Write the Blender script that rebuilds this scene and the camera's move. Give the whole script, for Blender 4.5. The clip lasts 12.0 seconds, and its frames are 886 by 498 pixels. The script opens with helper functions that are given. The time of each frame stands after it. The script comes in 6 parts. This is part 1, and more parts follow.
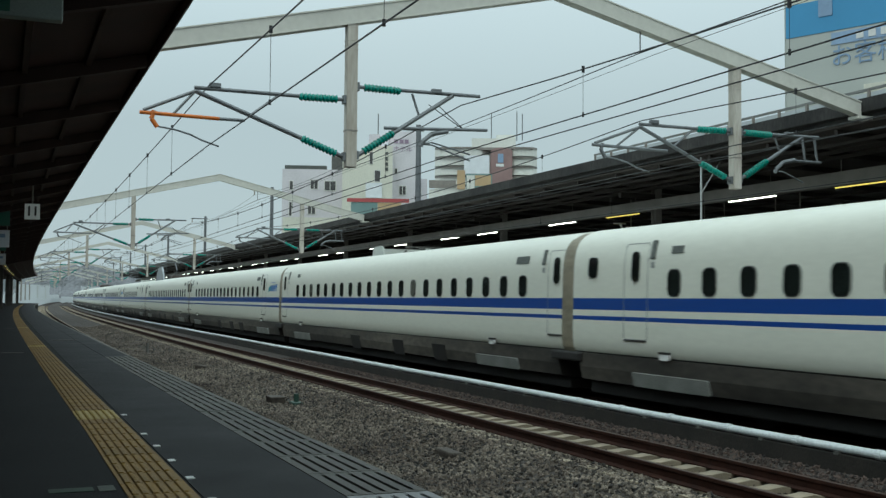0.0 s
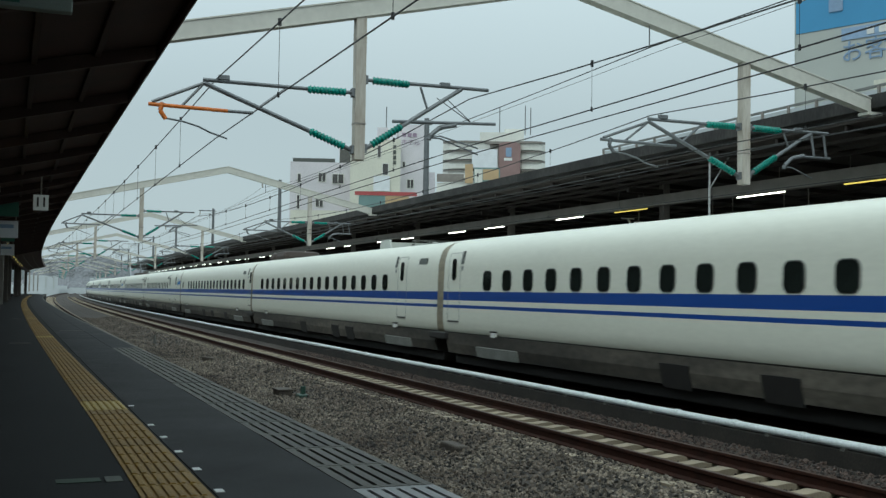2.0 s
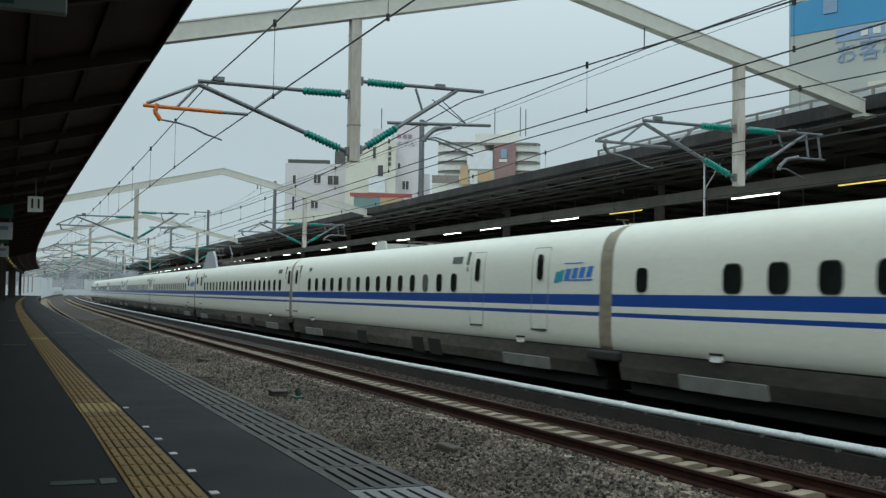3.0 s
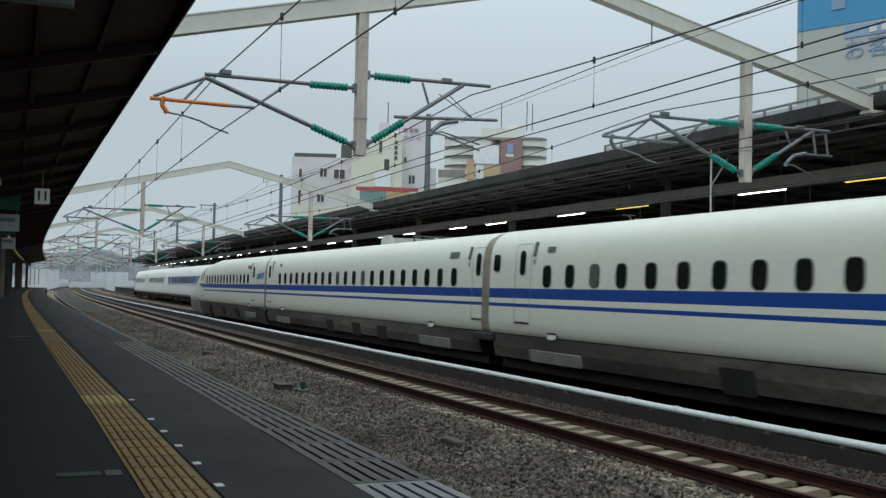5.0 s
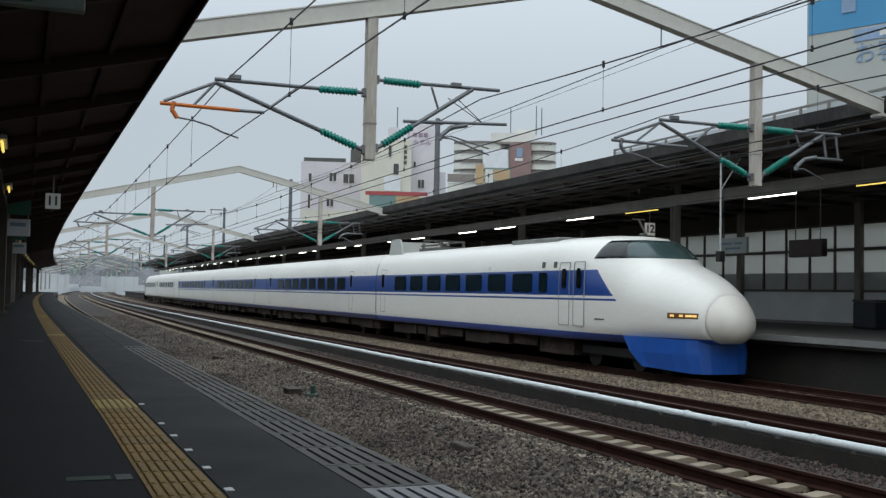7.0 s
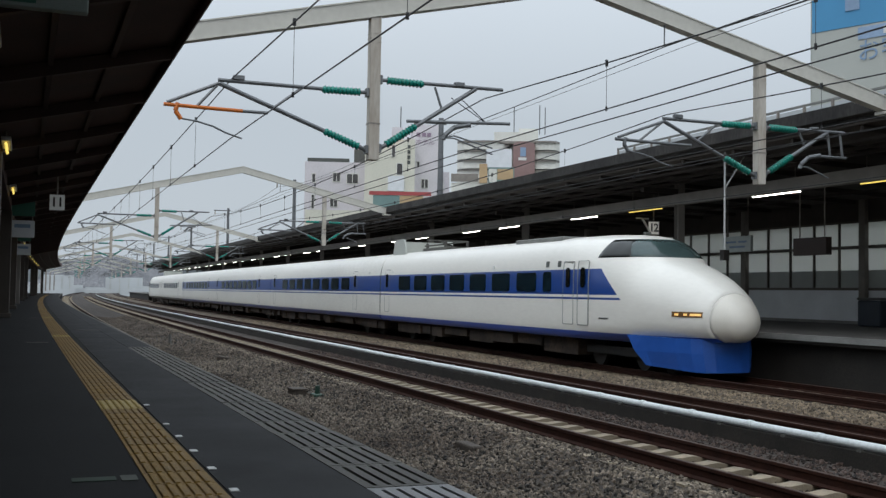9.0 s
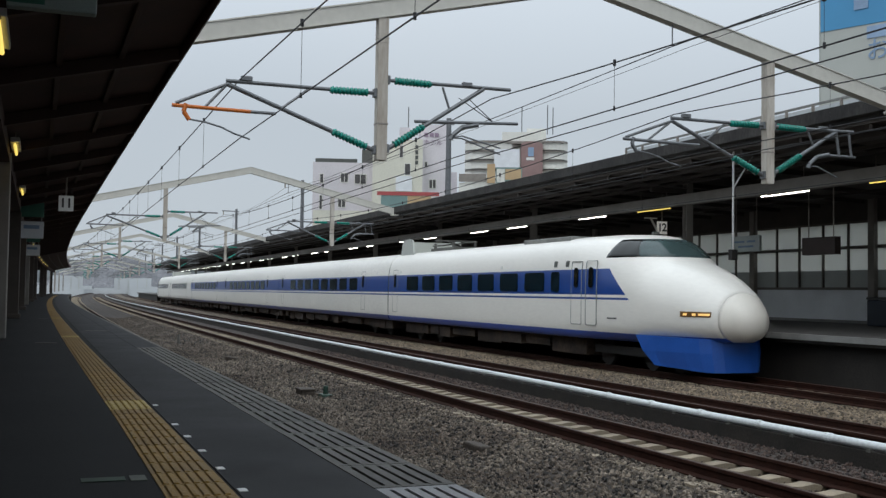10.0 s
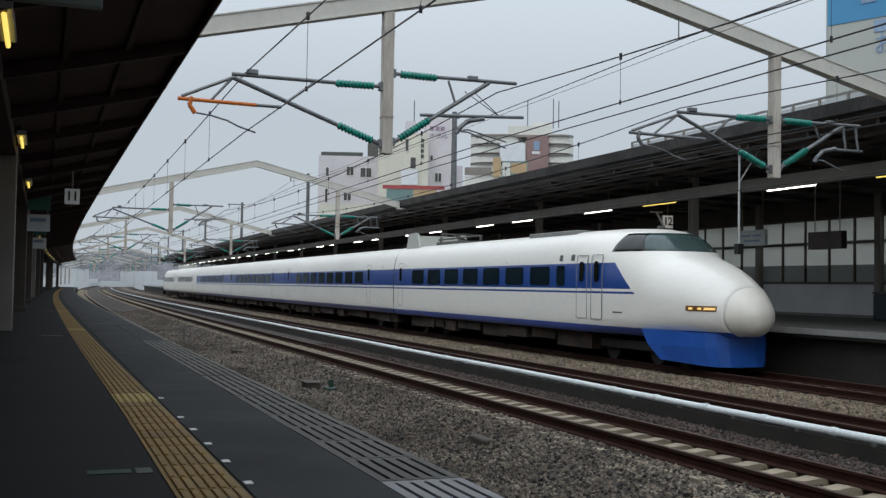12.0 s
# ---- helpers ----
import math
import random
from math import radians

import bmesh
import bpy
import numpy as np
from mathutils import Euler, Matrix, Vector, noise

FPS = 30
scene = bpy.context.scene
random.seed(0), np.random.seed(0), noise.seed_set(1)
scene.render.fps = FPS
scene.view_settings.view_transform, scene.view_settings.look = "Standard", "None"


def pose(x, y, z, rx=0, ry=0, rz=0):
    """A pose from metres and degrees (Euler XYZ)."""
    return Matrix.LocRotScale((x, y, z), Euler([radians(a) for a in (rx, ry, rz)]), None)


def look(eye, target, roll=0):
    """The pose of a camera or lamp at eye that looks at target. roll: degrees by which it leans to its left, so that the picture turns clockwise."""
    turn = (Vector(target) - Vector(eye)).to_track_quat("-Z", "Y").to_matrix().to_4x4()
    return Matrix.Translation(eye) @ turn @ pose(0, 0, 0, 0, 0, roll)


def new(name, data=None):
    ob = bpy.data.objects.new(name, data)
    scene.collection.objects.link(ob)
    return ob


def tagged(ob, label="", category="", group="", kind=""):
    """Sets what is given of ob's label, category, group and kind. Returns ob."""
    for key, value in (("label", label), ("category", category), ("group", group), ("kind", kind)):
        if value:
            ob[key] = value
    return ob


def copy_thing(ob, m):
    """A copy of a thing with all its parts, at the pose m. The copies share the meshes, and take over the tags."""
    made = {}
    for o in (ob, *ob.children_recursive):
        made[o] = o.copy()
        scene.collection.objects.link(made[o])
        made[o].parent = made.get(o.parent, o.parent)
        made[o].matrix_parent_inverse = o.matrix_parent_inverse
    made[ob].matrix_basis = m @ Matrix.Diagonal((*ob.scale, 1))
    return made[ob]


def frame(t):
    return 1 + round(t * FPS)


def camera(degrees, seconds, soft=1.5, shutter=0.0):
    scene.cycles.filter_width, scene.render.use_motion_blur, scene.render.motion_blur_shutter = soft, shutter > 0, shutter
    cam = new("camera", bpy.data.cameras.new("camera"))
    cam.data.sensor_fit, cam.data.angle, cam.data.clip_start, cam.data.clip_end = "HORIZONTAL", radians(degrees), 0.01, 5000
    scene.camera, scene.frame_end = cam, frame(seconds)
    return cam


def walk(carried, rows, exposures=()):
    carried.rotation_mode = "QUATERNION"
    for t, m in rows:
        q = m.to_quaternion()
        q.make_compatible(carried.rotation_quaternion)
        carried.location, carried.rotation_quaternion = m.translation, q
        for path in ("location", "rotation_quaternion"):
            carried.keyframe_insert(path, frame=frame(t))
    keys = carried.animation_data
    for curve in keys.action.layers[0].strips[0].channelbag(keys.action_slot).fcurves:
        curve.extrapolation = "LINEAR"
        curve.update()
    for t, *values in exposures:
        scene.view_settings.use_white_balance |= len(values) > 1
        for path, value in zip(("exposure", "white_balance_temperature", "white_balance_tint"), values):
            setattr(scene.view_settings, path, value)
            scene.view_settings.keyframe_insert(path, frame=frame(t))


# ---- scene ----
PATH = [
    (0.0, 2.743, 0.457, 23.054), (0.5, 2.618, 0.582, 22.970), (1.0, 2.432, 0.697, 23.017),
    (1.5, 2.337, 0.828, 22.839), (2.0, 2.401, 0.873, 22.661), (2.5, 2.403, 1.004, 22.969),
    (3.0, 2.480, 0.832, 22.918), (5.0, 2.175, 1.184, 22.613), (5.5, 2.079, 1.195, 22.543),
    (6.0, 2.043, 1.428, 22.328), (6.5, 2.487, 1.012, 22.328), (7.0, 2.396, 1.147, 22.102),
    (9.0, 2.377, 0.923, 21.893), (9.5, 2.355, 0.988, 21.643), (10.0, 2.380, 0.845, 21.466),
    (10.5, 2.253, 0.776, 21.372), (11.0, 2.011, 0.870, 21.205), (11.5, 1.878, 0.897, 21.169),
    (12.0, 2.035, 0.956, 21.177)]
EYE = (0.0, 0.0, 0.835)
cam = camera(45.086, 12.0, soft=1.4, shutter=0.05)


def aim(pitch, lean, turn):
    """Camera pose: pitch up, lean to its left, turn to the right of the y axis."""
    p, a = radians(pitch), radians(turn)
    way = Vector((math.sin(a) * math.cos(p), math.cos(a) * math.cos(p), math.sin(p)))
    return look(EYE, Vector(EYE) + way, lean)


walk(cam, [(t, aim(p, l, a)) for t, p, l, a in PATH],
     exposures=[(0.0, -0.16, 6290, -5), (2.5, -0.16, 6310, -3), (4.0, -0.16, 6370, 1), (5.5, -0.14, 6410, 5), (6.5, -0.12, 6430, 7), (9.0, -0.12, 6500, 10), (12.0, -0.12, 6500, 10)])

# ---- light: an overcast day ----
world = bpy.data.worlds.new("overcast_sky")
scene.world = world
world.use_nodes = True
wn, wl = world.node_tree.nodes, world.node_tree.links
sky = wn.new("ShaderNodeTexSky")
sky.sky_type, sky.sun_disc = "NISHITA", False
sky.sun_elevation, sky.sun_rotation = radians(52), radians(225)
sky.air_density, sky.dust_density, sky.ozone_density = 1.0, 4.0, 1.0
cloud = wn.new("ShaderNodeMixRGB")
cloud.inputs[0].default_value = 0.88
# an overcast sky is about three times as bright overhead as at the horizon
coord, sepw, rise = wn.new("ShaderNodeTexCoord"), wn.new("ShaderNodeSeparateXYZ"), wn.new("ShaderNodeMapRange")
rise.inputs["From Min"].default_value, rise.inputs["From Max"].default_value = 0.16, 1.0
rise.inputs["To Min"].default_value, rise.inputs["To Max"].default_value = 1.0, 3.0
deck, haze = wn.new("ShaderNodeMixRGB"), wn.new("ShaderNodeTexNoise")
haze.inputs["Scale"].default_value, haze.inputs["Detail"].default_value = 2.2, 4
deck.inputs[1].default_value, deck.inputs[2].default_value = (6.45, 7.3, 8.15, 1), (7.1, 7.8, 8.4, 1)
lift = wn.new("ShaderNodeVectorMath")
lift.operation = "SCALE"
wl.new(coord.outputs["Generated"], sepw.inputs[0])
wl.new(coord.outputs["Generated"], haze.inputs["Vector"])
wl.new(sepw.outputs[2], rise.inputs["Value"])
wl.new(haze.outputs["Fac"], deck.inputs[0])
wl.new(deck.outputs[0], lift.inputs[0])
wl.new(rise.outputs[0], lift.inputs["Scale"])
wl.new(lift.outputs[0], cloud.inputs[2])
wl.new(sky.outputs[0], cloud.inputs[1])
wl.new(cloud.outputs[0], wn["Background"].inputs[0])
wn["Background"].inputs[1].default_value = 0.09
sun = new("sun", bpy.data.lights.new("sun", "SUN"))
sun.data.energy, sun.data.angle, sun.data.color = 0.7, radians(40), (1, 0.97, 0.93)
sun.matrix_world = look((-45, -45, 90), (0, 20, 0))

# ---- materials ----


def mat(name, color, rough=0.6, metal=0.0, vary=0.15, scale=3.0, fine=60.0, bump=0.0, spec=0.5, dirt=None, emit=0.0, island=0.0, stretch=(1, 1, 1)):
    """A surface with stains at a large scale, grain at a small one, and relief."""
    m = bpy.data.materials.new(name)
    m.use_nodes = True
    n, l = m.node_tree.nodes, m.node_tree.links
    b = n["Principled BSDF"]
    b.inputs["Roughness"].default_value, b.inputs["Metallic"].default_value = rough, metal
    b.inputs["Specular IOR Level"].default_value = spec
    tc = n.new("ShaderNodeTexCoord")
    mp = n.new("ShaderNodeMapping")
    mp.inputs["Scale"].default_value = stretch
    l.new(tc.outputs["Object"], mp.inputs["Vector"])
    big, small = n.new("ShaderNodeTexNoise"), n.new("ShaderNodeTexNoise")
    for t, s, d in ((big, scale, 4), (small, fine, 3)):
        t.inputs["Scale"].default_value, t.inputs["Detail"].default_value = s, d
        l.new(mp.outputs[0], t.inputs["Vector"])
    ramp = n.new("ShaderNodeMapRange")
    ramp.inputs["From Min"].default_value, ramp.inputs["From Max"].default_value = 0.3, 0.7
    l.new(big.outputs["Fac"], ramp.inputs["Value"])
    mix = n.new("ShaderNodeMixRGB")
    d = dirt or tuple(c * (1 - vary) for c in color)
    mix.inputs[1].default_value, mix.inputs[2].default_value = (*d, 1), (*color, 1)
    l.new(ramp.outputs[0], mix.inputs[0])
    grain = n.new("ShaderNodeMixRGB")
    grain.blend_type = "MULTIPLY"
    gr = n.new("ShaderNodeMapRange")
    gr.inputs["From Min"].default_value, gr.inputs["From Max"].default_value = 0.25, 0.75
    gr.inputs["To Min"].default_value, gr.inputs["To Max"].default_value = 1 - vary, 1 + 0.5 * vary
    l.new(small.outputs["Fac"], gr.inputs["Value"])
    grain.inputs[0].default_value = 1
    l.new(mix.outputs[0], grain.inputs[1])
    l.new(gr.outputs[0], grain.inputs[2])
    out = grain
    if island:
        info = n.new("ShaderNodeNewGeometry" if island > 0 else "ShaderNodeObjectInfo")
        ir = n.new("ShaderNodeMapRange")
        ir.inputs["To Min"].default_value, ir.inputs["To Max"].default_value = 1 - abs(island), 1 + abs(island)
        l.new(info.outputs["Random Per Island" if island > 0 else "Random"], ir.inputs["Value"])
        out = n.new("ShaderNodeMixRGB")
        out.blend_type = "MULTIPLY"
        out.inputs[0].default_value = 1
        l.new(grain.outputs[0], out.inputs[1])
        l.new(ir.outputs[0], out.inputs[2])
    l.new(out.outputs[0], b.inputs["Base Color"])
    if bump:
        bp = n.new("ShaderNodeBump")
        bp.inputs["Strength"].default_value, bp.inputs["Distance"].default_value = min(1, bump), 0.02
        l.new(small.outputs["Fac"], bp.inputs["Height"])
        l.new(bp.outputs[0], b.inputs["Normal"])
    if emit:
        b.inputs["Emission Color"].default_value = (*color, 1)
        b.inputs["Emission Strength"].default_value = emit
    return m


def striped(name, base, bands, rough=0.3, front=None, dirt=0.1):
    """Glossy train paint, with bands (z low, z high, colour) painted along the body; front: (z, y, slope) where the bands stop."""
    m = mat(name, base, rough, vary=dirt, scale=0.7, fine=9, stretch=(1, 0.35, 1.6))
    n, l = m.node_tree.nodes, m.node_tree.links
    b = n["Principled BSDF"]
    b.inputs["Coat Weight"].default_value = 0.12
    b.inputs["Coat Roughness"].default_value = 0.12
    col = b.inputs["Base Color"].links[0].from_socket
    tc = n.new("ShaderNodeTexCoord")
    sep = n.new("ShaderNodeSeparateXYZ")
    l.new(tc.outputs["Object"], sep.inputs[0])

    def calc(op, a, c):
        q = n.new("ShaderNodeMath")
        q.operation = op
        for i, v in enumerate((a, c)):
            if isinstance(v, (int, float)):
                q.inputs[i].default_value = v
            else:
                l.new(v, q.inputs[i])
        return q.outputs[0]

    for lo, hi, color, *stop in bands:
        low = lo
        if stop and hi > 1.5:
            grow = calc("MAXIMUM", calc("DIVIDE", calc("SUBTRACT", sep.outputs[1], stop[0] - 1.5), 1.5), 0.0)
            low = calc("ADD", calc("MULTIPLY", grow, hi - lo), lo)
        f = calc("MULTIPLY", calc("GREATER_THAN", sep.outputs[2], low), calc("LESS_THAN", sep.outputs[2], hi))
        if front and lo > 1.5:
            lean = calc("ADD", calc("MULTIPLY", sep.outputs[2], front[1]), front[0])
            f = calc("MULTIPLY", f, calc("GREATER_THAN", sep.outputs[1], lean))
        if stop:
            f = calc("MULTIPLY", f, calc("LESS_THAN", sep.outputs[1], stop[0]))
        mx = n.new("ShaderNodeMixRGB")
        l.new(f, mx.inputs[0])
        l.new(col, mx.inputs[1])
        mx.inputs[2].default_value = (*color, 1)
        col = mx.outputs[0]
    l.new(col, b.inputs["Base Color"])
    return m


BLUE = (0.007, 0.05, 0.25)
M_WHITE = striped("white_train_paint", (0.655, 0.66, 0.58), [(1.885, 2.115, BLUE), (1.685, 1.765, BLUE), (0.9, 1.05, (0.015, 0.015, 0.015))], 0.35, dirt=0.05)
M_TAIL = striped("white_end_car_paint", (0.63, 0.63, 0.555), [(1.885, 2.115, BLUE, 20.3), (1.685, 1.765, BLUE, 18.4), (0.9, 1.03, (0.015, 0.015, 0.015), 25.6)], 0.35, dirt=0.05)
M_OLD = striped("ivory_and_blue_train_paint", (0.80, 0.785, 0.735), [(2.11, 2.87, BLUE), (1.97, 2.03, BLUE), (0.5, 1.03, (0.02, 0.07, 0.36))], 0.28, front=(1.27, 1.22), dirt=0.045)
M_BLUE = mat("blue_skirt_paint", (0.022, 0.10, 0.42), 0.25, vary=0.2, scale=1.5)
M_SKIRT = mat("sooty_grey_skirt", (0.105, 0.092, 0.074), 0.7, vary=0.5, scale=0.5, fine=6, dirt=(0.010, 0.008, 0.006), stretch=(1, 0.5, 1.5))
M_NOSEGREY = mat("grey_lower_nose_paint", (0.27, 0.27, 0.25), 0.5, vary=0.35, scale=0.5, fine=5, dirt=(0.10, 0.085, 0.07))
M_PLATE = mat("pale_skirt_plate", (0.25, 0.255, 0.24), 0.5, vary=0.35, scale=2)
M_BLACK = mat("black_underframe", (0.012, 0.010, 0.009), 0.7, vary=0.4, scale=2)
M_GLASS = mat("dark_window_glass", (0.010, 0.013, 0.012), 0.08, vary=0.3, scale=0.8, spec=0.35)
M_BLIND = mat("window_with_blind", (0.12, 0.12, 0.10), 0.25, vary=0.3, scale=5)
M_TINT = mat("green_tinted_windscreen", (0.06, 0.095, 0.095), 0.08, vary=0.3, scale=1.5, spec=0.4)
M_TINT2 = mat("tinted_saloon_glass", (0.012, 0.028, 0.040), 0.10, vary=0.6, scale=1.6, fine=5, spec=0.5)
M_CARGLASS = mat("grey_tinted_car_glass", (0.017, 0.022, 0.020), 0.1, vary=0.5, scale=0.9, spec=0.4)
M_GASKET = mat("grey_rubber_gasket", (0.05, 0.05, 0.05), 0.6)
M_BELLOWS = mat("tan_gangway_bellows", (0.27, 0.235, 0.165), 0.6, vary=0.4, scale=2, stretch=(1, 1, 3))
M_SEAM = mat("grey_door_seam", (0.26, 0.27, 0.26), 0.6)
M_VENT = mat("grey_vent_grille", (0.10, 0.11, 0.10), 0.6, vary=0.4, scale=30)
M_NOSE = mat("cream_nose_cone", (0.77, 0.74, 0.67), 0.35, vary=0.1, scale=1.5)
M_LAMP = mat("headlamp_amber_glass", (1.0, 0.62, 0.22), 0.15, emit=0.7, vary=0.2)
M_LAMPBOX = mat("headlamp_recess", (0.16, 0.08, 0.02), 0.3)
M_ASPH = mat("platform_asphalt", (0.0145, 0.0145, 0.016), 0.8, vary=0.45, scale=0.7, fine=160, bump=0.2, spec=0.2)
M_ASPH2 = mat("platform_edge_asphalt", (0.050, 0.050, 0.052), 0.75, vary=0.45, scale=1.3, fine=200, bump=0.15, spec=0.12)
M_TACT = mat("worn_yellow_tactile_paving", (0.27, 0.145, 0.008), 0.6, vary=0.35, scale=2.5, fine=70, bump=0.3, island=-0.12)
M_TACT2 = mat("pale_yellow_warning_paving", (0.46, 0.33, 0.10), 0.6, vary=0.25, scale=4, fine=70, island=-0.08)
M_CONC = mat("grey_edge_concrete", (0.27, 0.27, 0.26), 0.7, vary=0.35, scale=1.2, fine=80, bump=0.3)
M_EDGE = mat("ribbed_edge_slab", (0.105, 0.098, 0.084), 0.7, vary=0.35, scale=2.0, fine=90, bump=0.3, island=-0.1)
M_EDGE2 = mat("pale_new_edge_slab", (0.27, 0.27, 0.27), 0.7, vary=0.2, scale=3, fine=90)
M_FARFLOOR = mat("worn_grey_platform_floor", (0.085, 0.08, 0.075), 0.8, vary=0.3, scale=0.8, fine=60)
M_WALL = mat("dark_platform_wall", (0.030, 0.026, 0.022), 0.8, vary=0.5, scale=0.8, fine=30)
M_BALLAST = mat("grey_brown_ballast", (0.044, 0.034, 0.027), 0.95, vary=0.6, scale=0.35, fine=26, bump=0.9, dirt=(0.026, 0.019, 0.015))
M_STONE = mat("ballast_stone", (0.155, 0.130, 0.102), 0.85, vary=0.5, scale=0.45, fine=40, island=1.0, dirt=(0.047, 0.034, 0.026))
M_RUSTSTONE = mat("rust_stained_ballast_stone", (0.062, 0.042, 0.035), 0.85, vary=0.5, scale=0.5, fine=40, island=0.9, dirt=(0.040, 0.026, 0.020))
M_TANBED = mat("tan_ballast", (0.13, 0.10, 0.07), 0.95, vary=0.5, scale=0.4, fine=26, bump=0.9)
M_TANSTONE = mat("tan_ballast_stone", (0.23, 0.18, 0.125), 0.85, vary=0.4, scale=0.6, fine=40, island=0.8)
M_RAIL = mat("rusty_rail_steel", (0.034, 0.011, 0.006), 0.85, vary=0.4, scale=4, fine=40, spec=0.2)
M_RHEAD = mat("worn_rail_head", (0.055, 0.028, 0.018), 0.6, spec=0.3, vary=0.3, scale=3)
M_TIE = mat("concrete_sleeper", (0.29, 0.24, 0.17), 0.8, vary=0.3, scale=4, fine=50, island=-0.12)
M_PIPE = mat("white_plastic_conduit", (0.66, 0.70, 0.71), 0.35, vary=0.15, scale=1.5, fine=20, stretch=(1, 1, 1))
# kerb colour is darkened to hold the shadow band below the conduit
M_LOWWALL = mat("shaded_kerb_concrete", (0.024, 0.019, 0.014), 0.9, vary=0.6, scale=1.6, fine=30, bump=0.3)
M_BEAM = mat("cream_gantry_steel", (0.55, 0.54, 0.49), 0.55, vary=0.08, scale=1.5, fine=8)
M_MAST = mat("weathered_mast_steel", (0.50, 0.47, 0.42), 0.6, vary=0.10, scale=2.0, fine=8, dirt=(0.34, 0.30, 0.25), stretch=(3, 3, 0.6))
M_GALV = mat("galvanised_tube", (0.19, 0.20, 0.21), 0.5, metal=0.5, vary=0.25, scale=5)
M_GREEN = mat("green_insulator_glaze", (0.01, 0.24, 0.19), 0.25, vary=0.15, scale=6)
M_ORANGE = mat("orange_marker_paint", (0.62, 0.16, 0.02), 0.5, vary=0.2, scale=8)
M_WIRE = mat("dark_overhead_wire", (0.03, 0.03, 0.032), 0.5, metal=0.4)
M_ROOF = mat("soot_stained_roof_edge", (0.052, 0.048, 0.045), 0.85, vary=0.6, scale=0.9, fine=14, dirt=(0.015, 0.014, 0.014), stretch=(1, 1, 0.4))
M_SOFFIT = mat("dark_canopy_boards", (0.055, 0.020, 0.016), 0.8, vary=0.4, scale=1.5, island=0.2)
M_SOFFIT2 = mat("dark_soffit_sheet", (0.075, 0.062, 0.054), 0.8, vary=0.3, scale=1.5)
M_GUTTER = mat("maroon_canopy_trim", (0.055, 0.012, 0.011), 0.6, vary=0.3, scale=2)
M_STEEL = mat("grey_brown_column_paint", (0.27, 0.245, 0.22), 0.6, vary=0.25, scale=1.5)
M_LIGHT = mat("lit_fluorescent_tube", (1.0, 0.97, 0.88), 0.4, emit=8.0, vary=0.0)
M_LIGHTW = mat("lit_warm_tube", (1.0, 0.74, 0.16), 0.4, emit=1.2, vary=0.0)
M_FIX = mat("white_lamp_housing", (0.55, 0.56, 0.56), 0.5)
M_SIGN = mat("white_sign_face", (0.72, 0.72, 0.70), 0.5, vary=0.1)
M_LITSIGN = mat("lit_white_sign_face", (0.75, 0.74, 0.70), 0.5, vary=0.05, emit=0.28)
M_INK = mat("black_sign_ink", (0.015, 0.015, 0.015), 0.6)
M_TEAL = mat("dark_green_sign_band", (0.05, 0.18, 0.13), 0.5)
M_PANEL = mat("pale_blue_grey_wall_panel", (0.76, 0.79, 0.82), 0.6, vary=0.15, scale=0.8)
M_FRAME = mat("brown_window_frame", (0.10, 0.085, 0.07), 0.5, vary=0.2)
M_FROST = mat("frosted_daylight_pane", (0.58, 0.56, 0.52), 0.5, vary=0.12, scale=0.6)
M_PANE2 = mat("grey_lower_pane", (0.20, 0.23, 0.22), 0.3, vary=0.35, scale=0.9)
M_HOUSE = mat("pinkish_white_render", (0.66, 0.63, 0.66), 0.8, vary=0.12, scale=0.25, fine=4)
M_CREAM = mat("cream_render", (0.66, 0.65, 0.56), 0.8, vary=0.12, scale=0.25, fine=4)
M_BALC = mat("white_balcony_concrete", (0.72, 0.72, 0.67), 0.8, vary=0.12, scale=0.3, fine=4)
M_BROWN = mat("brown_tile_facade", (0.30, 0.195, 0.185), 0.7, vary=0.2, scale=0.5)
M_OCHRE = mat("ochre_billboard", (0.52, 0.37, 0.21), 0.6, vary=0.15, scale=0.5)
M_RED = mat("red_roof_sign", (0.42, 0.08, 0.08), 0.5)
M_BOARDG = mat("teal_billboard", (0.19, 0.30, 0.29), 0.5, vary=0.2, scale=0.3)
M_SKYBLUE = mat("sky_blue_sign_panel", (0.07, 0.30, 0.55), 0.5, vary=0.1, scale=0.2)
M_SIGNGREY = mat("grey_white_sign_panel", (0.46, 0.48, 0.45), 0.6, vary=0.08, scale=0.2)
M_GREYBLUE = mat("blue_grey_sign_lettering", (0.25, 0.36, 0.52), 0.6)
# the hill's grey includes the mist in front of it
M_HILL = mat("mist_tinted_wooded_hill", (0.13, 0.145, 0.15), 0.95, vary=0.35, scale=0.03, fine=0.3)
# pale because the haze over the far buildings is mixed into the colour
M_HAZE = mat("haze_tinted_concrete", (0.53, 0.56, 0.58), 0.9, vary=0.1, scale=0.1)
M_GROUND = mat("city_ground", (0.17, 0.17, 0.16), 0.9, vary=0.3, scale=0.05, fine=2)
M_BOX = mat("grey_equipment_box", (0.11, 0.11, 0.10), 0.7, vary=0.3)
M_DKGREEN = mat("dark_green_post", (0.015, 0.05, 0.035), 0.6)



def let_through(m, share):
    """Daylight from behind shines through: a translucent share beside the surface."""
    n, l = m.node_tree.nodes, m.node_tree.links
    t, mx = n.new("ShaderNodeBsdfTranslucent"), n.new("ShaderNodeMixShader")
    t.inputs[0].default_value = (0.80, 0.80, 0.77, 1)
    mx.inputs[0].default_value = share
    l.new(n["Principled BSDF"].outputs[0], mx.inputs[1])
    l.new(t.outputs[0], mx.inputs[2])
    l.new(mx.outputs[0], n["Material Output"].inputs[0])


let_through(M_FROST, 0.75)
let_through(M_PANE2, 0.25)

